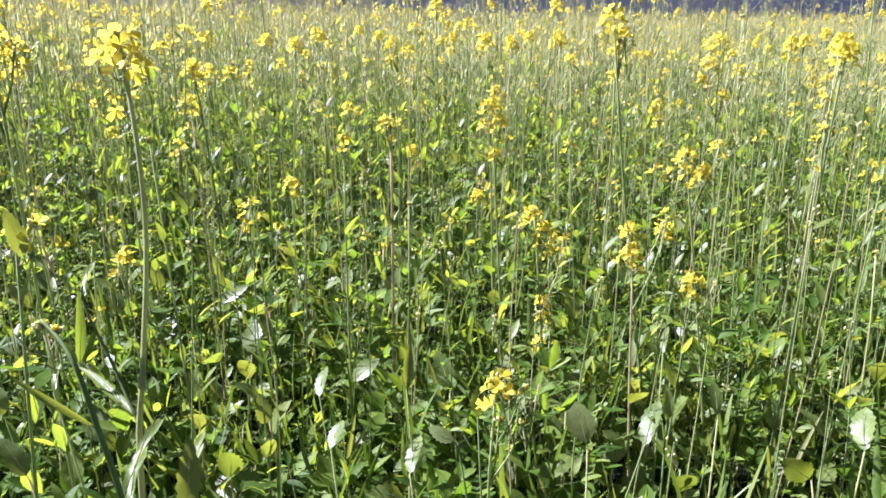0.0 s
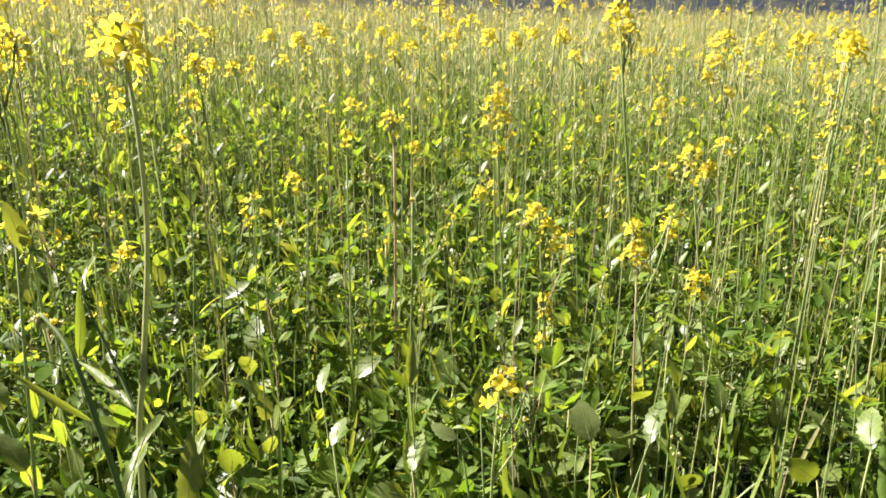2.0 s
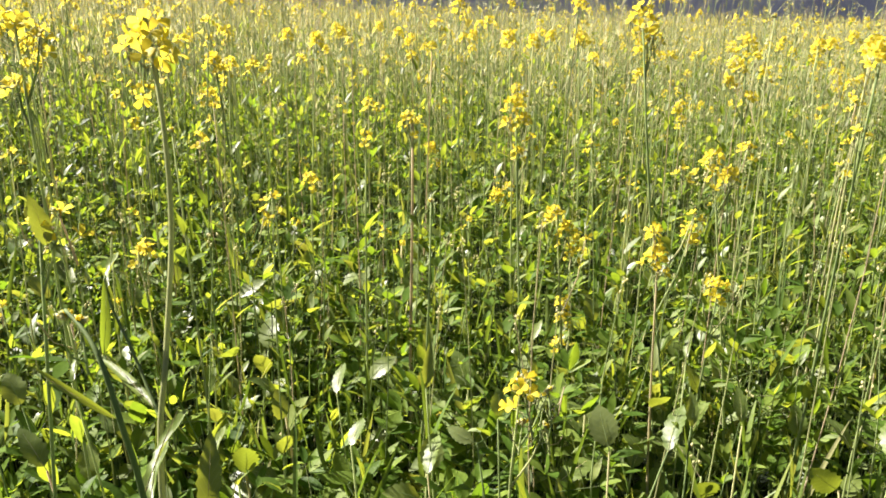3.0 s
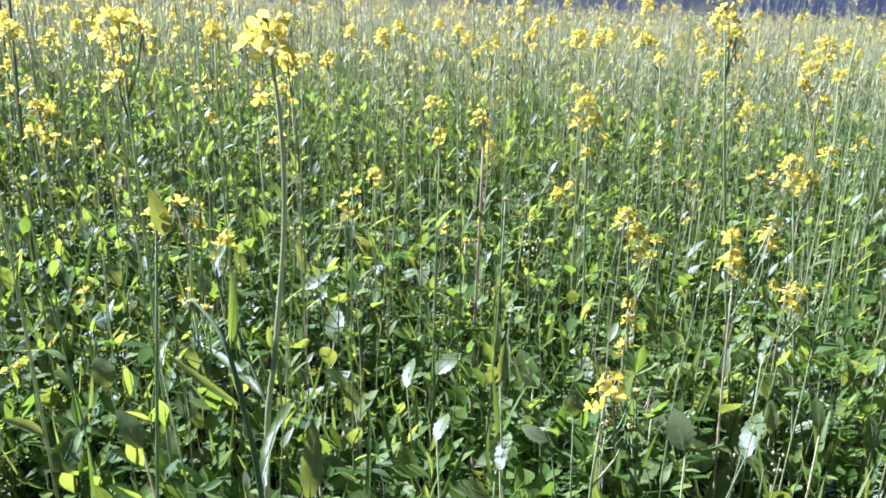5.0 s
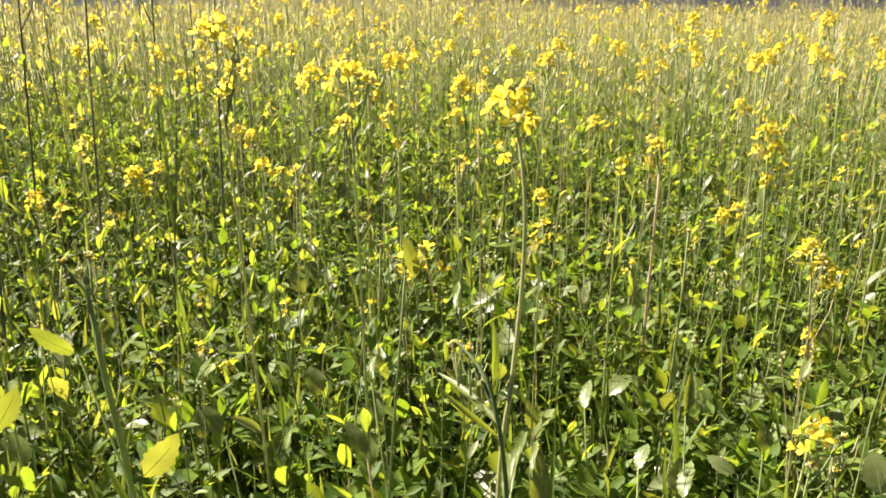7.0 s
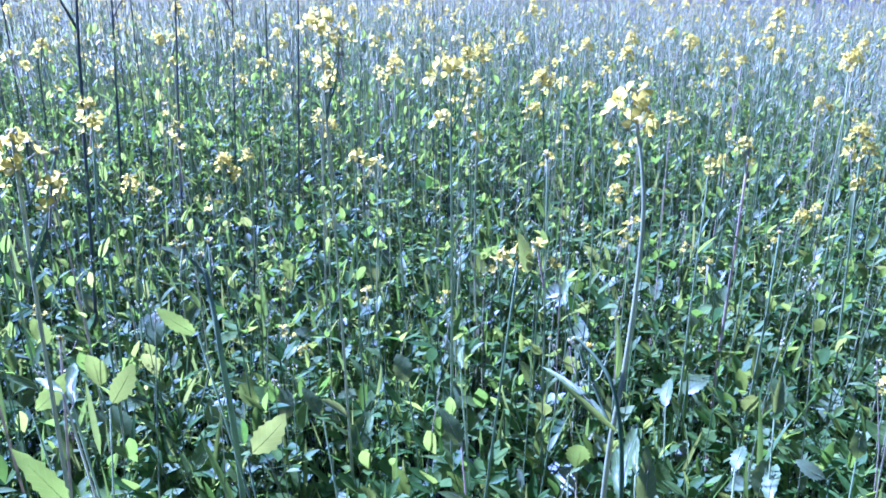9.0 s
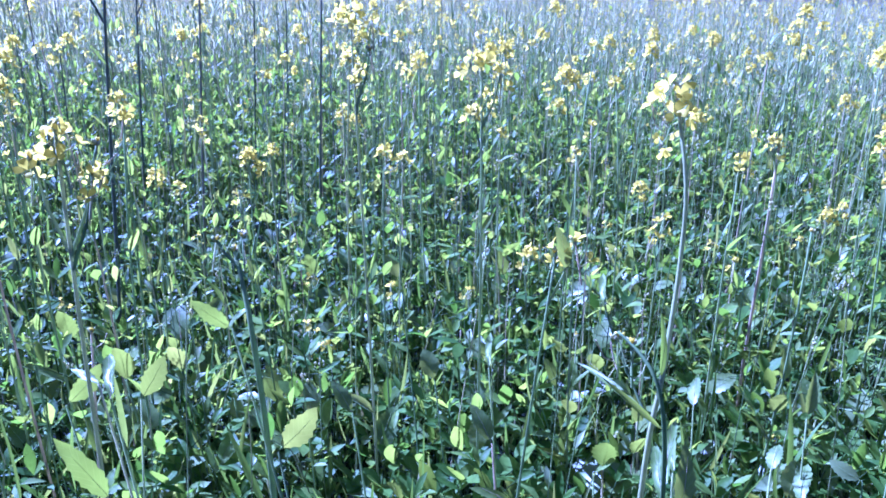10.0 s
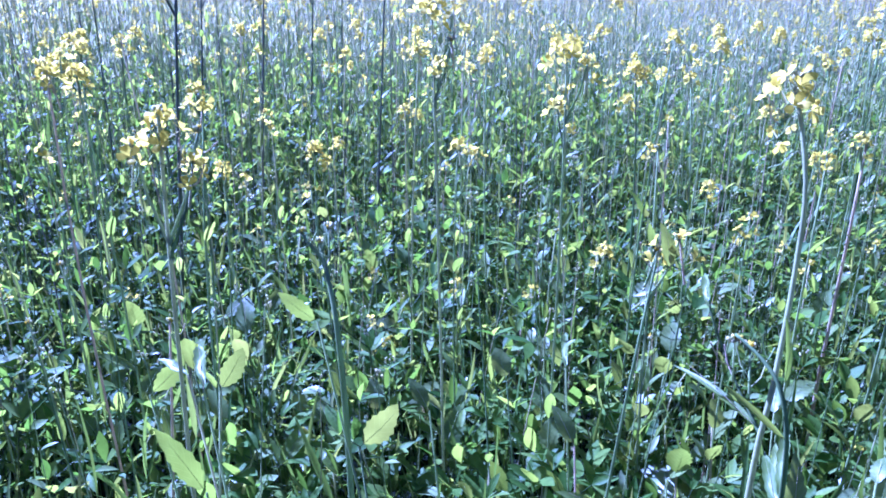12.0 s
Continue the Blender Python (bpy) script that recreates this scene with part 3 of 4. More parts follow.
hero((0.10, 1.98), (0.095, 1.97, 0.66), 32, [(0, 0, 0, 2), (0.03, 0.0, 0.02, 1)])
hero((0.60, 2.04), (0.58, 2.03, 0.90), 33, [(0, 0, 0, 2), (0.01, 0, -0.04, 1)])
hero((1.34, 2.72), (1.34, 2.74, 0.91), 34, [(0, 0, 0, 2), (0.05, 0, 0.0, 2), (0.10, 0.02, 0.02, 2), (0.02, 0, -0.06, 1)])
hero((1.64, 3.60), (1.66, 3.60, 0.98), 35, [(0, 0, 0, 2), (0.02, 0, -0.05, 2), (0.0, 0, -0.1, 1)])
hero((0.66, 3.02), (0.67, 3.00, 1.07), 36, [(0, 0, 0, 2), (0.02, 0, -0.05, 1)])
hero((0.08, 2.58), (0.08, 2.57, 1.11), 37, [(0, 0, 0, 2)])
hero((0.18, 2.53), (0.18, 2.55, 0.89), 38, [(0, 0, 0, 2), (0.03, 0, -0.02, 1)])
hero((-0.24, 3.34), (-0.24, 3.33, 1.01), 39, [(0, 0, 0, 2), (0.02, 0, 0.02, 2)])
hero((0.07, 3.30), (0.07, 3.32, 1.09), 40, [(0, 0, 0, 2)])
hero((0.0, 3.89), (0.0, 3.89, 1.13), 41, [(0, 0, 0, 2), (0.03, 0, -0.04, 2)])
hero((0.58, 3.73), (0.58, 3.73, 0.70), 42, [(0, 0, 0, 2), (-0.03, 0, -0.05, 1)])
hero((-0.078, 1.402), (-0.10, 1.402, 0.92), 43, [(0, 0, 0, 1), (-0.01, 0, 0.015, 1)], thick=0.0050, sway=0.016)
hero((0.72, 1.655), (0.60, 1.655, 1.08), 44, [(0, 0, 0, 2), (-0.02, 0, -0.05, 2), (-0.03, 0, -0.09, 1), (0.02, 0, -0.12, 1)], thick=0.0030, sway=0.03)
hero((1.025, 1.677), (0.925, 1.677, 1.20), 45, [(0, 0, 0, 2), (0.06, 0, -0.12, 0)], thick=0.0030)
hero((-1.56, 1.16), (-1.44, 1.205, 1.30), 46, [(0, 0, 0, 1), (-0.07, -0.02, -0.02, 0)], thick=0.0058, label=BARE, bark=I_DARK)
hero((-1.30, 1.756), (-1.245, 1.776, 1.28), 47, [(0, 0, 0, 1)], thick=0.0048, label=BARE, bark=I_DARK)
hero((-1.64, 1.638), (-1.55, 1.668, 1.30), 48, [(0, 0, 0, 1)], thick=0.0050, label=BARE, bark=I_DARK)
hero((-1.856, 1.619), (-1.785, 1.696, 1.30), 54, [(0, 0, 0, 1), (0.04, 0.02, -0.05, 0)], thick=0.0046, label=BARE, bark=I_DARK)
hero((-1.827, 2.211), (-1.765, 2.255, 1.30), 55, [(0, 0, 0, 1), (-0.05, 0.0, -0.06, 1)], thick=0.0046, label=BARE, bark=I_DARK)
hero((-2.005, 2.727), (-1.944, 2.760, 1.30), 56, [(0, 0, 0, 1)], thick=0.0046, label=BARE, bark=I_DARK)
hero((-2.526, 1.996), (-2.526, 1.988, 1.30), 57, [(0, 0, 0, 1), (0.05, 0.0, -0.04, 1)], thick=0.0046, label=BARE, bark=I_DARK)
hero((-2.802, 2.319), (-2.769, 2.361, 1.30), 58, [(0, 0, 0, 1)], thick=0.0046, label=BARE, bark=I_DARK)
hero((-0.376, 1.08), (-0.425, 1.065, 0.95), 49, [(0, 0, 0, 0)], thick=0.0030, label=SPENT)
hero((-0.178, 1.263), (-0.171, 1.265, 0.92), 50, [(0, 0, 0, 1)], thick=0.0034)
hero((-0.058, 1.163), (-0.055, 1.164, 0.83), 51, [(0, 0, 0, 0)], thick=0.0036, sway=0.02, label=SPENT)
hero((-0.70, 0.585), (-0.74, 0.588, 0.90), 52, [(0, 0, 0, 0), (-0.025, 0, 0.01, 0), (0.012, 0, 0.02, 0)], thick=0.0050, label=SPENT,
     leaves=[(0.50, -60, 50, 0.09, True), (0.36, 40, 40, 0.10, True)], via=[(-0.70, 0.575, 0.35), (-0.698, 0.562, 0.655), (-0.695, 0.546, 0.80), (-0.712, 0.562, 0.85)])
hero((-1.08, 0.57), (-0.99, 0.599, 0.75), 53, [(0, 0, 0, 0)], thick=0.0034, label=SPENT)


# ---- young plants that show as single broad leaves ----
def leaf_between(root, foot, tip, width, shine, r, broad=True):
    """A leaf from foot to tip; a shining one mirrors the sun to the camera."""
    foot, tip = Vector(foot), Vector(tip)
    camera_spot = Vector((-0.12, -0.03, 1.14))
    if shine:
        n = (sun_way + (camera_spot - foot).normalized()).normalized()
        # The tip slides along the camera's ray until the leaf lies in the mirror plane.
        d = (tip - camera_spot).normalized()
        s = (foot - camera_spot).dot(n) / d.dot(n)
        far = (tip - camera_spot).length
        tip = camera_spot + d * max(far - 0.05, min(far + 0.07, s))
    way = tip - foot
    y = way.normalized()
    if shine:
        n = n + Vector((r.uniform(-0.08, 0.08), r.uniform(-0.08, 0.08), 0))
    else:
        # The others are turned towards the camera, with the sun behind them.
        n = (camera_spot - foot).normalized() - sun_way * 0.6 + Vector((r.uniform(-0.3, 0.3), r.uniform(-0.3, 0.3), r.uniform(-0.2, 0.2)))
    z = (n - y * n.dot(y)).normalized()
    x = y.cross(z)
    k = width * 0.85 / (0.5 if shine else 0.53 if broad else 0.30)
    m = Matrix((x * k, y * way.length * 1.05, z * way.length)).transposed().to_4x4()
    m.translation = foot - root.location
    return part("leaf", r.choice(FLAT if shine else BROAD if broad else NARROW), root, m=m)


def sprout(seed, *leaves, broad=True, label="young mustard plant with broad toothed green leaves"):
    """A low plant without flowers: a short stem and its leaves, each from foot to tip."""
    r = random.Random(seed)
    root = new("young_mustard_plant")
    f = leaves[0][0]
    root.location = (f[0] + 0.02, f[1] + 0.04, 0)
    for foot, tip, width, shine in leaves:
        p = Vector(foot) - root.location
        b = Build()
        tube(b, [Vector((0, 0, -0.01)), Vector((p.x * 0.3, p.y * 0.3, p.z * 0.6)), p], 0.0024, 0.0012, 5, I_STEM)
        part("stem", mesh_of("stem", *b.arrays()), root)
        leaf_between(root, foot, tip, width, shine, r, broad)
    tagged(root, label, "plant", "mustard plants")


SLIM = "young mustard plant with a slim pale leaf catching the sun"
sprout(1, ((-0.219, 0.530, 0.705), (-0.216, 0.551, 0.772), 0.024, 0))
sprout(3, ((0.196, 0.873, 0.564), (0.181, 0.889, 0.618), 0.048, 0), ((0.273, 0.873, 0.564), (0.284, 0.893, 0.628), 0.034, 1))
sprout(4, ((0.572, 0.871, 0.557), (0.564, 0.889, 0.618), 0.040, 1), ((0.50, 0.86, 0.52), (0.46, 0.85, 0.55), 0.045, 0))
sprout(5, ((-0.449, 0.688, 0.640), (-0.478, 0.700, 0.684), 0.028, 0))
grown = random.Random(6)
leaf_between(leafy_one, (-0.352, 0.590, 0.922), (-0.359, 0.589, 0.967), 0.019, 0, grown)
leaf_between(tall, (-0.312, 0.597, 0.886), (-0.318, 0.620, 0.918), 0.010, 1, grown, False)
leaf_between(tall, (-0.256, 0.548, 0.796), (-0.337, 0.613, 0.830), 0.013, 0, grown, False)
leaf_between(bushy, (-0.242, 0.455, 0.845), (-0.286, 0.440, 0.888), 0.008, 0, grown, False)
leaf_between(bushy, (-0.250, 0.459, 0.890), (-0.249, 0.477, 0.938), 0.009, 0, grown, False)
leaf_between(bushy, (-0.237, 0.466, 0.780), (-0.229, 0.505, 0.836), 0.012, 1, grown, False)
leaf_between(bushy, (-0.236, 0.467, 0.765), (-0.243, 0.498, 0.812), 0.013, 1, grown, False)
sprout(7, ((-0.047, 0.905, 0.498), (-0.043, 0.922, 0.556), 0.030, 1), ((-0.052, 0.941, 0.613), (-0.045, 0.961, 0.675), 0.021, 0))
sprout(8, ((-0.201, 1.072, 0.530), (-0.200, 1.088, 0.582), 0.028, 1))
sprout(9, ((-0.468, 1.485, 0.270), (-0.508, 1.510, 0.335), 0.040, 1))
sprout(10, ((0.303, 0.882, 0.592), (0.308, 0.896, 0.637), 0.021, 0))
sprout(11, ((0.410, 0.973, 0.547), (0.406, 0.989, 0.599), 0.024, 0))
sprout(12, ((0.047, 0.885, 0.600), (0.049, 0.896, 0.637), 0.026, 0), ((0.02, 0.89, 0.56), (-0.02, 0.90, 0.575), 0.026, 0))
sprout(13, ((-0.700, 0.321, 0.754), (-0.696, 0.282, 0.830), 0.021, 0))
sprout(14, ((-0.905, 0.467, 0.727), (-0.873, 0.494, 0.763), 0.030, 0), ((-0.884, 0.561, 0.687), (-0.861, 0.585, 0.735), 0.036, 0))
sprout(15, ((-0.675, 0.548, 0.666), (-0.636, 0.576, 0.707), 0.040, 0), ((-0.715, 0.536, 0.826), (-0.731, 0.499, 0.865), 0.020, 0))
sprout(16, ((-0.740, 0.375, 0.820), (-0.737, 0.393, 0.864), 0.014, 1), ((-0.80, 0.42, 0.80), (-0.83, 0.42, 0.815), 0.012, 1), broad=False, label=SLIM)
sprout(17, ((-0.643, 0.682, 0.647), (-0.671, 0.687, 0.688), 0.025, 0))
sprout(18, ((-0.603, 0.898, 0.592), (-0.623, 0.907, 0.638), 0.037, 0))
sprout(19, ((-0.229, 0.580, 0.722), (-0.229, 0.594, 0.764), 0.010, 1), broad=False, label=SLIM)
sprout(22, ((-0.499, 0.846, 0.660), (-0.499, 0.865, 0.716), 0.013, 1), broad=False, label=SLIM)
sprout(23, ((0.550, 1.435, 0.445), (0.525, 1.455, 0.500), 0.034, 1))
sprout(24, ((0.352, 1.075, 0.605), (0.354, 1.090, 0.650), 0.016, 1), broad=False, label=SLIM)
sprout(25, ((-0.122, 0.700, 0.672), (-0.116, 0.712, 0.702), 0.022, 1))


# ---- low mustard plants with large leaves, between the tall ones ----
def low_plant(seed):
    r = random.Random(seed)
    root = new("low_mustard_plant")
    h = r.uniform(0.38, 0.50)
    pts = bent((0, 0, 0), (r.uniform(-0.03, 0.03), r.uniform(-0.03, 0.03), h), 0.015, r, 5)
    b = Build()
    tube(b, [Vector((0, 0, -0.02))] + pts, 0.0034, 0.0018, 6, I_STEM)
    part("stem", mesh_of("stem", *b.arrays()), root)
    a = r.uniform(0, 360)
    for k in range(r.randint(4, 6)):
        z = h * (1 - 0.11 * k)
        part("leaf", r.choice(BROAD), root, m=leaf_pose(at_height(pts, 0.99 * z), a, r.choice((r.uniform(10, 50), r.uniform(45, 88), r.uniform(55, 88))), r.uniform(0.048, 0.085), r.uniform(-35, 35)))
        a += 137 + r.uniform(-30, 30)
    return tagged(root, "low mustard plant with large toothed blue-green leaves and no flowers", "plant", "low mustard plants")


LOW_SPOTS = random.Random(52)
low = [low_plant(530 + i) for i in range(6)]
for k in range(74):
    turn, far = radians(LOW_SPOTS.uniform(-36, 58)), LOW_SPOTS.uniform(0.82, 1.9)
    m = pose(-0.12 - math.sin(turn) * far, math.cos(turn) * far, 0, LOW_SPOTS.uniform(-5, 5), LOW_SPOTS.uniform(-5, 5), LOW_SPOTS.uniform(0, 360))
    if k < len(low):
        low[k].matrix_basis = m
    else:
        copy_thing(low[k % len(low)], m @ Matrix.Diagonal((1, 1, LOW_SPOTS.uniform(0.8, 1.1), 1)))


# ---- mustard plants of the near field, copies of a few ----
HERO_SPOTS = [p for b, t in STOOD for p in ((b.x, b.y), (t.x, t.y), ((b.x + t.x) / 2, (b.y + t.y) / 2), (t.x - 0.07, t.y + 0.02))]


def in_view(x, y, margin=7.0):
    """Whether a spot lies in the stretch of field that the walk looks over."""
    a = math.degrees(math.atan2(-(x + 0.12), y + 0.35))
    return -34 - margin < a < 56 + margin


def spots(r0, r1, pitch, r, margin=7.0, clear=0.0):
    """Jittered places on the field between two distances."""
    out = []
    n = int(r1 / pitch) + 2
    for i in range(-n, n):
        for j in range(-4, n):
            x, y = (i + r.uniform(-0.48, 0.48)) * pitch, (j + r.uniform(-0.48, 0.48)) * pitch
            d = math.hypot(x + 0.12, y)
            if r0 <= d < r1 and y < 26.2 and in_view(x, y, margin):
                if clear and any((x - a) ** 2 + (y - b) ** 2 < clear * clear for a, b in HERO_SPOTS):
                    continue
                out.append((x, y))
    return out


VARIANTS = []
for i in range(14):
    r = random.Random(500 + i)
    h = (0.62, 1.02, 1.08, 0.96, 1.12, 0.86, 1.06, 1.0, 1.10, 0.74, 0.55, 1.04, 0.92, 1.16)[i]
    hs = [(0, 0, 0, (1, 1, 2, 1, 0, 1, 2, 1, 1, 0, 1, 1, 1, 2)[i])]
    for k in range((0, 0, 1, 1, 1, 0, 1, 1, 0, 0, 0, 1, 0, 1)[i]):
        a = r.uniform(0, 6.28)
        hs.append((math.cos(a) * r.uniform(0.02, 0.06), math.sin(a) * r.uniform(0.02, 0.06), -r.uniform(0.01, 0.14), r.choice((0, 0, 1))))
    VARIANTS.append((h, hs, r.uniform(0.0020, 0.0034)))

near = spots(1.15, 2.9, 0.172, random.Random(21), 4.0, 0.085)
made = {}
for x, y in near:
    i = rnd.randrange(14)
    if math.hypot(x, y) < 1.6 and VARIANTS[i][0] > 0.9 and rnd.random() < 0.6:
        i = rnd.choice((0, 9, 10, 5))
    h, hs, th = VARIANTS[i]
    m = pose(x, y, 0, rnd.uniform(-2.6, 2.6), rnd.uniform(-2.6, 2.6), rnd.uniform(0, 360))
    if i not in made:
        made[i] = mustard((0, 0, 0), (rnd.uniform(-0.03, 0.03), rnd.uniform(-0.03, 0.03), h), random.Random(600 + i), th, 0.02, hs,
                          label=LOW if h < 0.72 else "slender mustard plant in flower with a thin green stem")
        made[i].matrix_basis = m
    else:
        copy_thing(made[i], m)


# ---- the rest of the crop, too many to count ----
def stalk_template(seed, low=0.50, high=1.04, thick=(0.0013, 0.0022), bark=I_STEM):
    """A thin stalk with a few small leaves and a tuft of buds."""
    r = random.Random(seed)
    b = Build()
    h = r.uniform(low, high)
    pts = bent((0, 0, 0), (r.uniform(-0.05, 0.05), r.uniform(-0.05, 0.05), h), 0.02, r, 6)
    tube(b, pts, r.uniform(*thick), 0.55 * thick[0], 4, bark, False)
    for j in range(7):
        p = pts[-1] + Vector((r.uniform(-0.008, 0.008), r.uniform(-0.008, 0.008), r.uniform(-0.02, 0.006)))
        diamond(b, p, Vector((r.uniform(-1, 1), r.uniform(-1, 1), 1.4)), 0.008, 0.004, I_BUD)
    z = r.uniform(0.3, 0.45)
    while z < h * 0.85:
        a, ln = r.uniform(0, 6.28), r.uniform(0.025, 0.05)
        blade(b, along(pts, z / h), Vector((math.cos(a), math.sin(a), r.uniform(0.5, 2.5))), Vector((0, 0, 1)), ln, ln * 0.34, I_LEAF, 4, 0.3, 0.2)
        z += r.uniform(0.18, 0.42)
    return b.arrays()


def stand(x, y):
    """Crop height at a spot, fitted to the camera's view of the skyline: nearby taller towards the left, and lower
    towards the right.
    """
    q, far = 0.12 - x / (0.35 * abs(y) + 0.8), math.hypot(x, y)
    gain = 0.18 - 0.14 * max(0.0, min(1.0, (far - 5.0) / 4.0)) * max(0.0, min(1.0, (-x / max(y, 1.0) - 0.60) / 0.2))
    return 1.015 + gain * max(0.0, min(1.0, q)) - 0.07 * max(0.0, min(1.0, -q - 0.4)) if far > 2.8 else 1.0


def spread(name, templates, places, seed, scale=(0.85, 1.15), lean=2.4):
    """One mesh of many plants: every place takes one of the templates, turned, leaned and scaled."""
    g = np.random.default_rng(seed)
    v_all, t_all, m_all, n = [], [], [], 0
    for x, y in places:
        v, t, m = templates[int(g.integers(len(templates)))]
        a, s = g.uniform(0, 2 * math.pi), g.uniform(*scale)
        lx, ly = g.normal(0, math.tan(radians(lean)) * 0.6, 2)
        c, d = math.cos(a), math.sin(a)
        z = v[:, 2] * (s * stand(x, y))
        w = np.stack([(v[:, 0] * c - v[:, 1] * d) * s + x + lx * z, (v[:, 0] * d + v[:, 1] * c) * s + y + ly * z, z], 1)
        v_all.append(w)
        t_all.append(t + n)
        m_all.append(m)
        n += len(v)
    return new(name, mesh_of(name, np.concatenate(v_all), np.concatenate(t_all), np.concatenate(m_all)))


def crop_template(seed, fine):
    """A mustard plant in one piece: fine 2 for the middle distance, 1 farther on, 0 far off."""
    r = random.Random(seed)
    b = Build()
    h = r.choice((0.80, 0.94, 1.0, 1.03, 1.06, 1.08, 1.10, 1.12)) * r.uniform(0.96, 1.03)
    shy = r.random() < (0.10, 0.15, 0.40)[fine]
    top = Vector((r.uniform(-0.03, 0.03), r.uniform(-0.03, 0.03), h))
    pts = bent((0, 0, 0), top, 0.013, r, (3, 3, 5)[fine])
    tube(b, pts, (0.0030, 0.0026, 0.0022)[fine], (0.0016, 0.0014, 0.0011)[fine], 3, I_STEM, False)
    tips = [top]
    for k in range(r.choice((0, 0, 1, 1, 2, 3)) if fine == 2 else r.choice((3, 4, 5)) if fine else r.choice((3, 4))):
        a, q = r.uniform(0, 6.28), r.uniform(0.62, 0.92)
        s = along(pts, q)
        o = r.uniform(0.04, 0.11)
        e = s + Vector((math.cos(a) * o, math.sin(a) * o, r.uniform(0.04, 0.13)))
        if fine:
            tube(b, [s, e], 0.0011, 0.0008, 3, I_STEM, False)
        tips.append(e)
    for k, e in enumerate(tips):
        if fine == 2:
            c = Build()
            raceme(c, r.uniform(0.014, 0.024) if k else r.uniform(0.020, 0.032), r, (0 if shy else r.randint(2, 5)) if k else (1 if shy else r.randint(6, 11)), 3, 3, False)
            b.add([Vector(p) + e for p in c.v], c.t, I_PETAL)
            n = len(c.t)
            b.m[-n:] = c.m
        else:
            for j in range(r.randint(2, 5 + (fine > 0)) if k else (2 if shy else r.randint(5, 9))):
                a, d = r.uniform(0, 6.28), r.uniform(0.004, 0.022)
                p = e + Vector((math.cos(a) * d, math.sin(a) * d, r.uniform(-0.06, 0.012)))
                w = 0.0058 if fine else 0.0085
                q = Vector((r.uniform(-1, 1), r.uniform(-1, 1), r.uniform(-0.6, 0.6))).normalized() * w
                u = Vector((r.uniform(-1, 1), r.uniform(-1, 1), r.uniform(0.2, 1))).normalized() * w
                b.add([p - q, p + u, p + q, p - u * 0.8], [(0, 1, 2), (0, 2, 3)], I_BUD if j in (1, 4, 6) else I_PETAL)
    for j in range((7, 14, 24)[fine]):
        e = r.choice(tips)
        p = e.lerp(along(pts, 0.72), r.uniform(0.1, 0.95))
        a = r.uniform(0, 6.28)
        o = Vector((math.cos(a), math.sin(a), 0))
        p = p + o * r.uniform(0.002, 0.016)
        side = Vector((-o.y, o.x, 0)) * (0.0024, 0.0018, 0.0014)[fine]
        b.add([p - side, p + side, p + o * 0.014 + Vector((0, 0, r.uniform(0.018, 0.04)))], [(0, 1, 2)], I_BUD)
    z = r.uniform(0.3, 0.42)
    while fine and z < h * 0.86:
        a = r.uniform(0, 6.28)
        ln = (0.092 - 0.060 * z / h) * r.uniform(0.7, 1.2)
        blade(b, along(pts, z / h), Vector((math.cos(a), math.sin(a), r.uniform(0.8, 4.0))), Vector((0, 0, 1)), ln, ln * 0.36, I_LEAF, 3 if fine == 2 else 2, 0.3, 0.2)
        z += (r.uniform(0.06, 0.12) if z < 0.50 else r.uniform(0.14, 0.30)) if fine == 2 else r.uniform(0.22, 0.36)
    if r.random() < 0.5:
        o = Vector((r.uniform(-0.08, 0.08), r.uniform(-0.08, 0.08), 0))
        e = o + Vector((r.uniform(-0.03, 0.03), r.uniform(-0.03, 0.03), r.uniform(0.7, 1.05)))
        tube(b, bent(o, e, 0.015, r, 4 if fine == 2 else 2), 0.0018 if fine else 0.0026, 0.0009 if fine else 0.0016, 3, I_STEM, False)
        for j in range((1, 2, 4)[fine]):
            p = e + Vector((r.uniform(-0.008, 0.008), r.uniform(-0.008, 0.008), r.uniform(-0.02, 0.006)))
            diamond(b, p, Vector((r.uniform(-1, 1), r.uniform(-1, 1), 1)), 0.009, 0.006, r.choice((I_BUD, I_PETAL)))
    return b.arrays()


STALKS = [stalk_template(680 + i) for i in range(18)]
DARK_STALKS = [stalk_template(640 + i, 0.85, 1.22, (0.0020, 0.0034), I_DARK) for i in range(12)]
MID = [crop_template(700 + i, 2) for i in range(26)]
FAR = [crop_template(800 + i, 1) for i in range(22)]
EDGE = [crop_template(850 + i, 0) for i in range(16)]
tagged(spread("mustard_crop", STALKS, spots(0.95, 3.0, 0.128, random.Random(30), 4.0, 0.03), 4, (0.9, 1.08), 1.8), "thin green mustard stalks with small buds between the plants", "crop", kind="stuff")
tagged(spread("mustard_crop", STALKS, spots(3.0, 7.0, 0.15, random.Random(38)), 14, (0.95, 1.15), 2.0), "thin green mustard stalks between the plants farther on", "crop", kind="stuff")
# Dark stalks stand only sunward, where their colour stands in for backlit shade.
left_side = [p for p in spots(1.7, 6.5, 0.34, random.Random(39), 7.0, 0.05) if -(p[0] + 0.12) > 0.28 * (p[1] + 0.3)]
tagged(spread("mustard_crop", DARK_STALKS, left_side, 19, (0.92, 1.05), 2.0), "dark tall mustard stalks with few leaves among the plants", "crop", kind="stuff")
tagged(spread("mustard_crop", MID, spots(2.9, 6.0, 0.172, random.Random(31)), 5), "dense yellow-flowering mustard crop filling the middle of the field", "crop", kind="stuff")
tagged(spread("mustard_crop", FAR, spots(3.4, 16.0, 0.44, random.Random(36)), 9, (1.06, 1.30)), "taller mustard sprigs standing above the crop", "crop", kind="stuff")
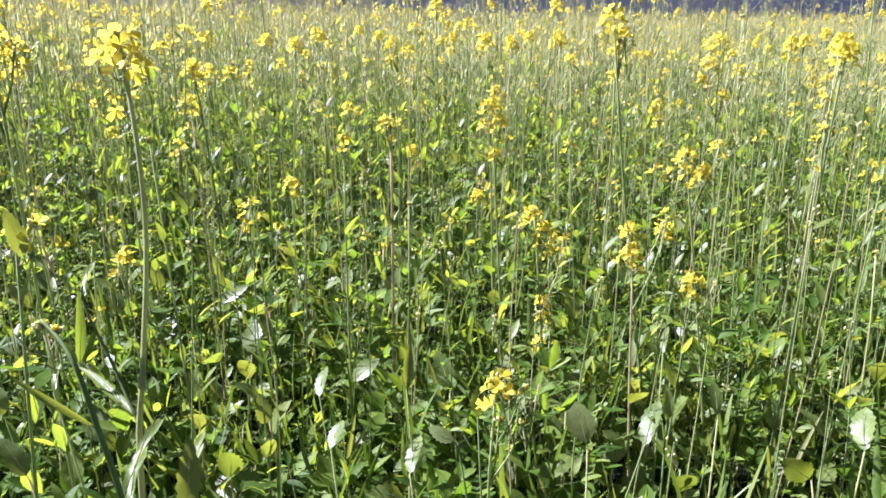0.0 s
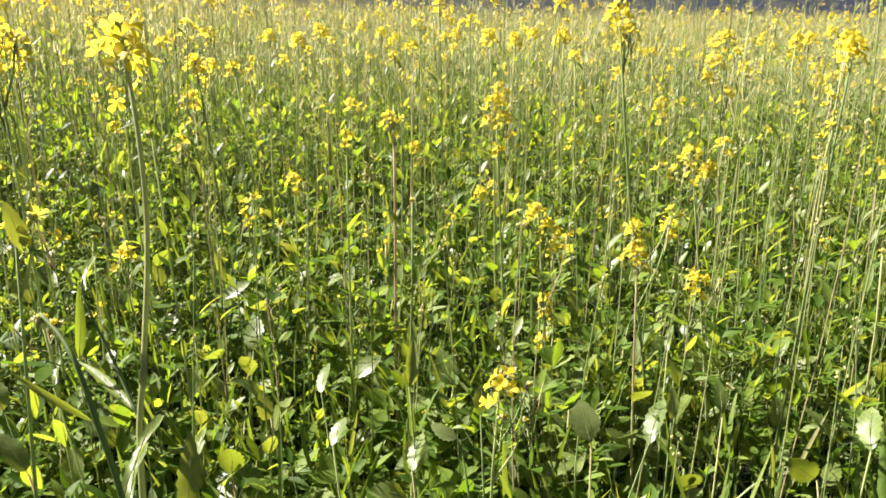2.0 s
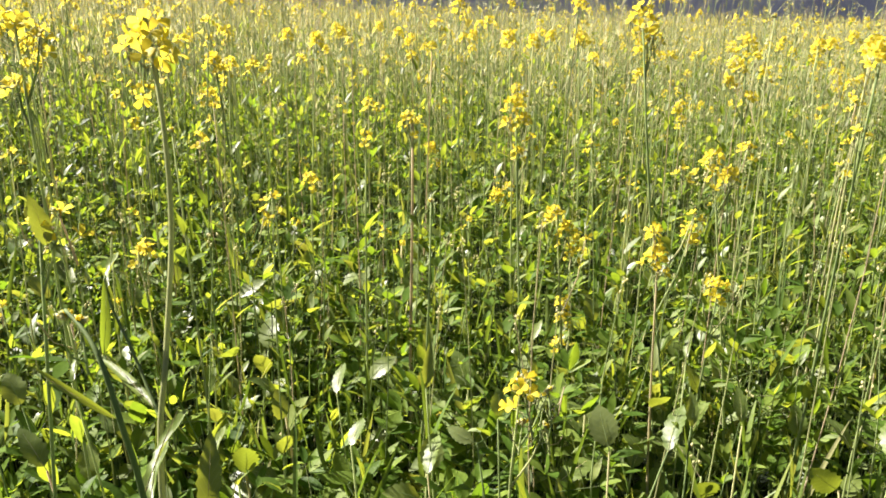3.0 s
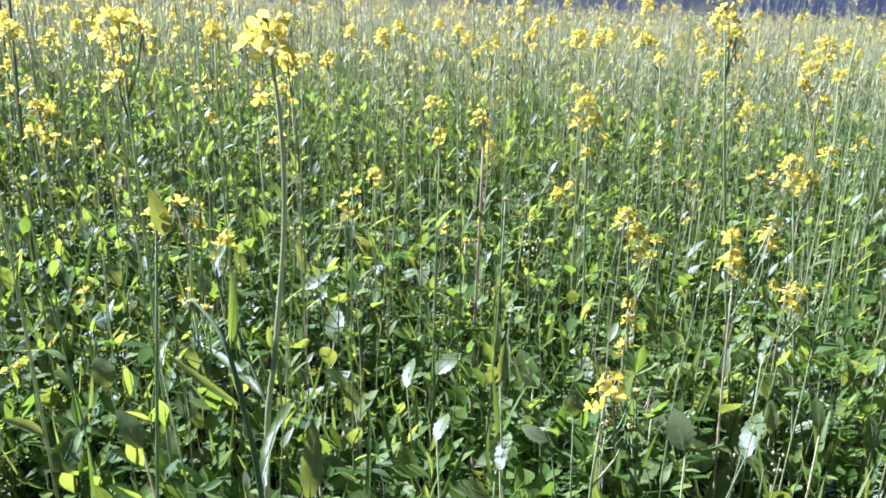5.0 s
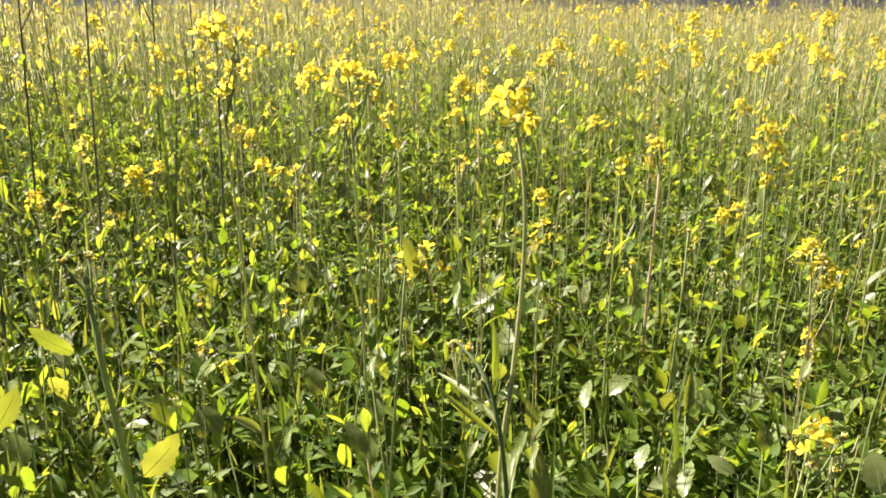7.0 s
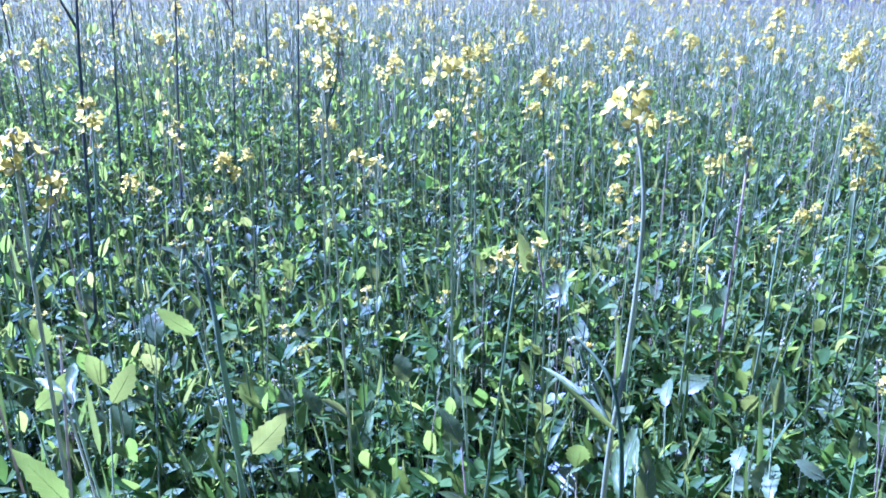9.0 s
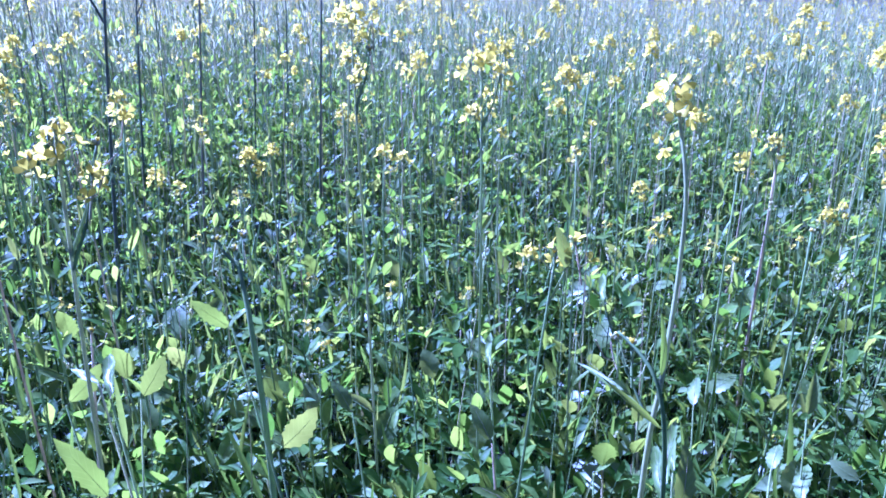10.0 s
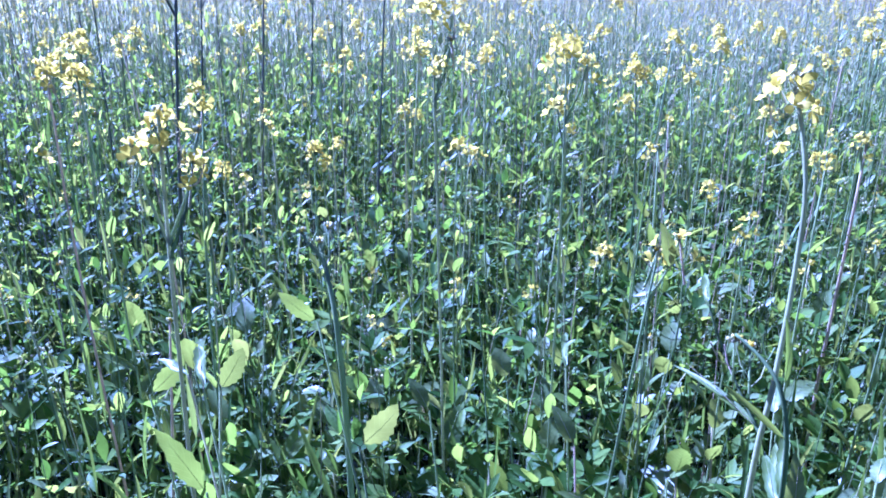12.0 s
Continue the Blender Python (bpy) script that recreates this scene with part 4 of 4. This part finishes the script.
tagged(spread("mustard_crop", FAR, spots(6.0, 14.0, 0.20, random.Random(32)), 6, (0.86, 1.06)), "dense yellow-flowering mustard crop farther across the field", "crop", kind="stuff")
tagged(spread("mustard_crop", EDGE, spots(14.0, 31.0, 0.29, random.Random(33), 3.0), 7, (0.95, 1.2)), "yellow mustard crop reaching the far edge of the field", "crop", kind="stuff")


# ---- clover under the mustard ----
def trefoil(b, at, way, size, r, rows):
    """Three oval leaflets at the end of a stalk."""
    s, u = frame_of(way, Vector((0, 0, 1)))
    w = way.normalized()
    slim = r.choice((0.31, 0.40, 0.50))
    for k in (-1, 0, 1):
        d = (w + s * (1.05 * k) + u * r.uniform(-0.2, 0.35)).normalized()
        blade(b, at, d, Vector((r.uniform(-0.3, 0.3), r.uniform(-0.3, 0.3), 1)), size * r.uniform(0.85, 1.15), size * slim * r.uniform(0.8, 1.2), I_CLEAF, rows, r.uniform(0.1, 0.45), r.uniform(-0.15, 0.35), r.uniform(0.44, 0.56))


def shoot(seed, rows, count, height, leaf=1.0):
    r = random.Random(seed)
    b = Build()
    h = height * r.uniform(0.8, 1.15)
    pts = bent((0, 0, 0), (r.uniform(-0.05, 0.05), r.uniform(-0.05, 0.05), h), 0.02, r, 4)
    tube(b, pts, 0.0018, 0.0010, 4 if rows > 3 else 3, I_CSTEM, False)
    a = r.uniform(0, 6.28)
    for k in range(count):
        q = 1.0 if k == 0 else r.uniform(0.80, 0.98) if k < 4 else r.uniform(0.25, 0.85)
        s = along(pts, min(0.999, q))
        o = Vector((math.cos(a), math.sin(a), r.uniform(0.25, 0.9)))
        e = s + o * r.uniform(0.02, 0.07)
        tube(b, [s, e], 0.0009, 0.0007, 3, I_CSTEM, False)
        trefoil(b, e, Vector((o.x, o.y, r.choice((r.uniform(-0.1, 0.5), r.uniform(0.6, 1.6), r.uniform(1.2, 4.0))))), leaf * r.uniform(0.030, 0.054) * (1.0 if q < 0.95 else 0.85), r, rows)
        a += 2.2 + r.uniform(-0.5, 0.5)
    return b


def clover_plant(i):
    """A clover shoot as a thing of its own: a stem and its three-part leaves."""
    r = random.Random(980 + i)
    root = new("clover_plant")
    h = 0.40 * r.uniform(0.8, 1.15)
    pts = bent((0, 0, 0), (r.uniform(-0.05, 0.05), r.uniform(-0.05, 0.05), h), 0.02, r, 5)
    b = Build()
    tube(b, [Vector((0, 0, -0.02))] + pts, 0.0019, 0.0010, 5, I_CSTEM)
    part("stem", mesh_of("stem", *b.arrays()), root)
    a = r.uniform(0, 6.28)
    for k in range(7):
        q = 1.0 if k == 0 else r.uniform(0.80, 0.98) if k < 4 else r.uniform(0.25, 0.85)
        s = along(pts, min(0.999, q))
        o = Vector((math.cos(a), math.sin(a), r.uniform(0.25, 0.9)))
        b = Build()
        e = o * r.uniform(0.02, 0.075)
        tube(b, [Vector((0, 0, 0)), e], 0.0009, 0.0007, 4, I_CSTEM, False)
        trefoil(b, e, Vector((o.x, o.y, r.choice((r.uniform(-0.1, 0.5), r.uniform(0.6, 1.6), r.uniform(1.2, 4.0))))), r.uniform(0.035, 0.062), r, 6)
        part("leaf", mesh_of("leaf", *b.arrays()), root, m=pose(*s))
        a += 2.2 + r.uniform(-0.5, 0.5)
    tagged(root, "leafy green clover shoot with three-part leaves", "clover", "clover shoots")
    return root


near = [p for p in spots(0.62, 1.27, 0.079, random.Random(44), 5) if p[0] < 0.30 or rnd.random() < 0.7]
first = [clover_plant(i) for i in range(9)]
for k, (x, y) in enumerate(near):
    m = pose(x, y, 0, rnd.uniform(-6, 6), rnd.uniform(-6, 6), rnd.uniform(0, 360))
    if k < len(first):
        first[k].matrix_basis = m
    else:
        copy_thing(first[k % len(first)], m @ Matrix.Diagonal((1, 1, rnd.uniform(0.75, 1.15) * (0.66 if x > 0.25 else 1.0), 1)))
CLOVER_NEAR = [shoot(900 + i, 4, 9, 0.45, 0.92).arrays() for i in range(16)]
CLOVER_MID = [shoot(930 + i, 2, 8, 0.50, 0.90).arrays() for i in range(12)]
CLOVER_FAR = [shoot(960 + i, 2, 6, 0.52, 1.0).arrays() for i in range(8)]
tagged(spread("clover", CLOVER_NEAR, spots(1.27, 2.4, 0.073, random.Random(41), 6), 15, (0.7, 1.2), 9), "low leafy green clover growing thickly between the mustard stems", "undergrowth", kind="stuff")
tagged(spread("clover", CLOVER_MID, spots(2.4, 6.0, 0.085, random.Random(42)), 16, (0.7, 1.2), 9), "low leafy green clover under the mustard", "undergrowth", kind="stuff")
tagged(spread("clover", CLOVER_FAR, spots(6.0, 14.0, 0.26, random.Random(43)), 17, (0.9, 1.4), 9), "low green clover under the distant mustard", "undergrowth", kind="stuff")


# ---- thin grass between the clover ----
def grass_tuft(seed, count, rows):
    """Narrow upright blades on thin culms."""
    r = random.Random(seed)
    b = Build()
    for k in range(count):
        foot = Vector((r.uniform(-0.05, 0.05), r.uniform(-0.05, 0.05), 0))
        h = r.uniform(0.20, 0.42)
        top = foot + Vector((r.uniform(-0.03, 0.03), r.uniform(-0.03, 0.03), h))
        tube(b, [foot, top], 0.0012, 0.0009, 3, I_GRASS, False)
        ln = r.uniform(0.07, 0.17)
        blade(b, top, Vector((r.uniform(-0.4, 0.4), r.uniform(-0.4, 0.4), 1)), Vector((r.uniform(-1, 1), r.uniform(-1, 1), 0.2)), ln, r.uniform(0.005, 0.011), I_GRASS, rows, 0.35, r.uniform(-0.1, 0.35), 0.38)
        q = r.uniform(0.6, 0.9)
        blade(b, foot.lerp(top, q), Vector((r.uniform(-0.8, 0.8), r.uniform(-0.8, 0.8), 1)), Vector((r.uniform(-1, 1), r.uniform(-1, 1), 0.2)), ln * r.uniform(0.7, 1.1), r.uniform(0.004, 0.010), I_GRASS, rows, 0.35, r.uniform(0.0, 0.5), 0.36)
    return b.arrays()


TUFTS = [grass_tuft(1000 + i, 3, 5) for i in range(14)]
THIN_TUFTS = [grass_tuft(1020 + i, 4, 3) for i in range(10)]
tagged(spread("grass", TUFTS, spots(0.85, 2.6, 0.090, random.Random(46), 5), 20, (0.8, 1.15), 5), "thin upright green grass blades between the clover", "grass", kind="stuff")
tagged(spread("grass", THIN_TUFTS, spots(2.6, 6.0, 0.15, random.Random(47), 5), 21, (0.9, 1.25), 5), "thin grass under the mustard farther on", "grass", kind="stuff")


def beside(pitch, r):
    """Places to both sides of the stretch that the walk looks over, up to the field's edge behind the path."""
    out = []
    for i in range(int(-6.5 / pitch), int(6 / pitch)):
        for j in range(int(-0.3 / pitch), int(7 / pitch)):
            x, y = (i + r.uniform(-0.48, 0.48)) * pitch, (j + r.uniform(-0.48, 0.48)) * pitch
            if not in_view(x, y, 4.5) and math.hypot(x + 0.12, y) > 1.3:
                out.append((x, y))
    return out


tagged(spread("mustard_crop", EDGE, beside(0.175, random.Random(34)), 8), "yellow-flowering mustard crop to both sides of the path", "crop", kind="stuff")
tagged(spread("clover", CLOVER_FAR, beside(0.13, random.Random(45)), 18, (0.9, 1.3), 8), "low green clover to both sides of the path", "undergrowth", kind="stuff")
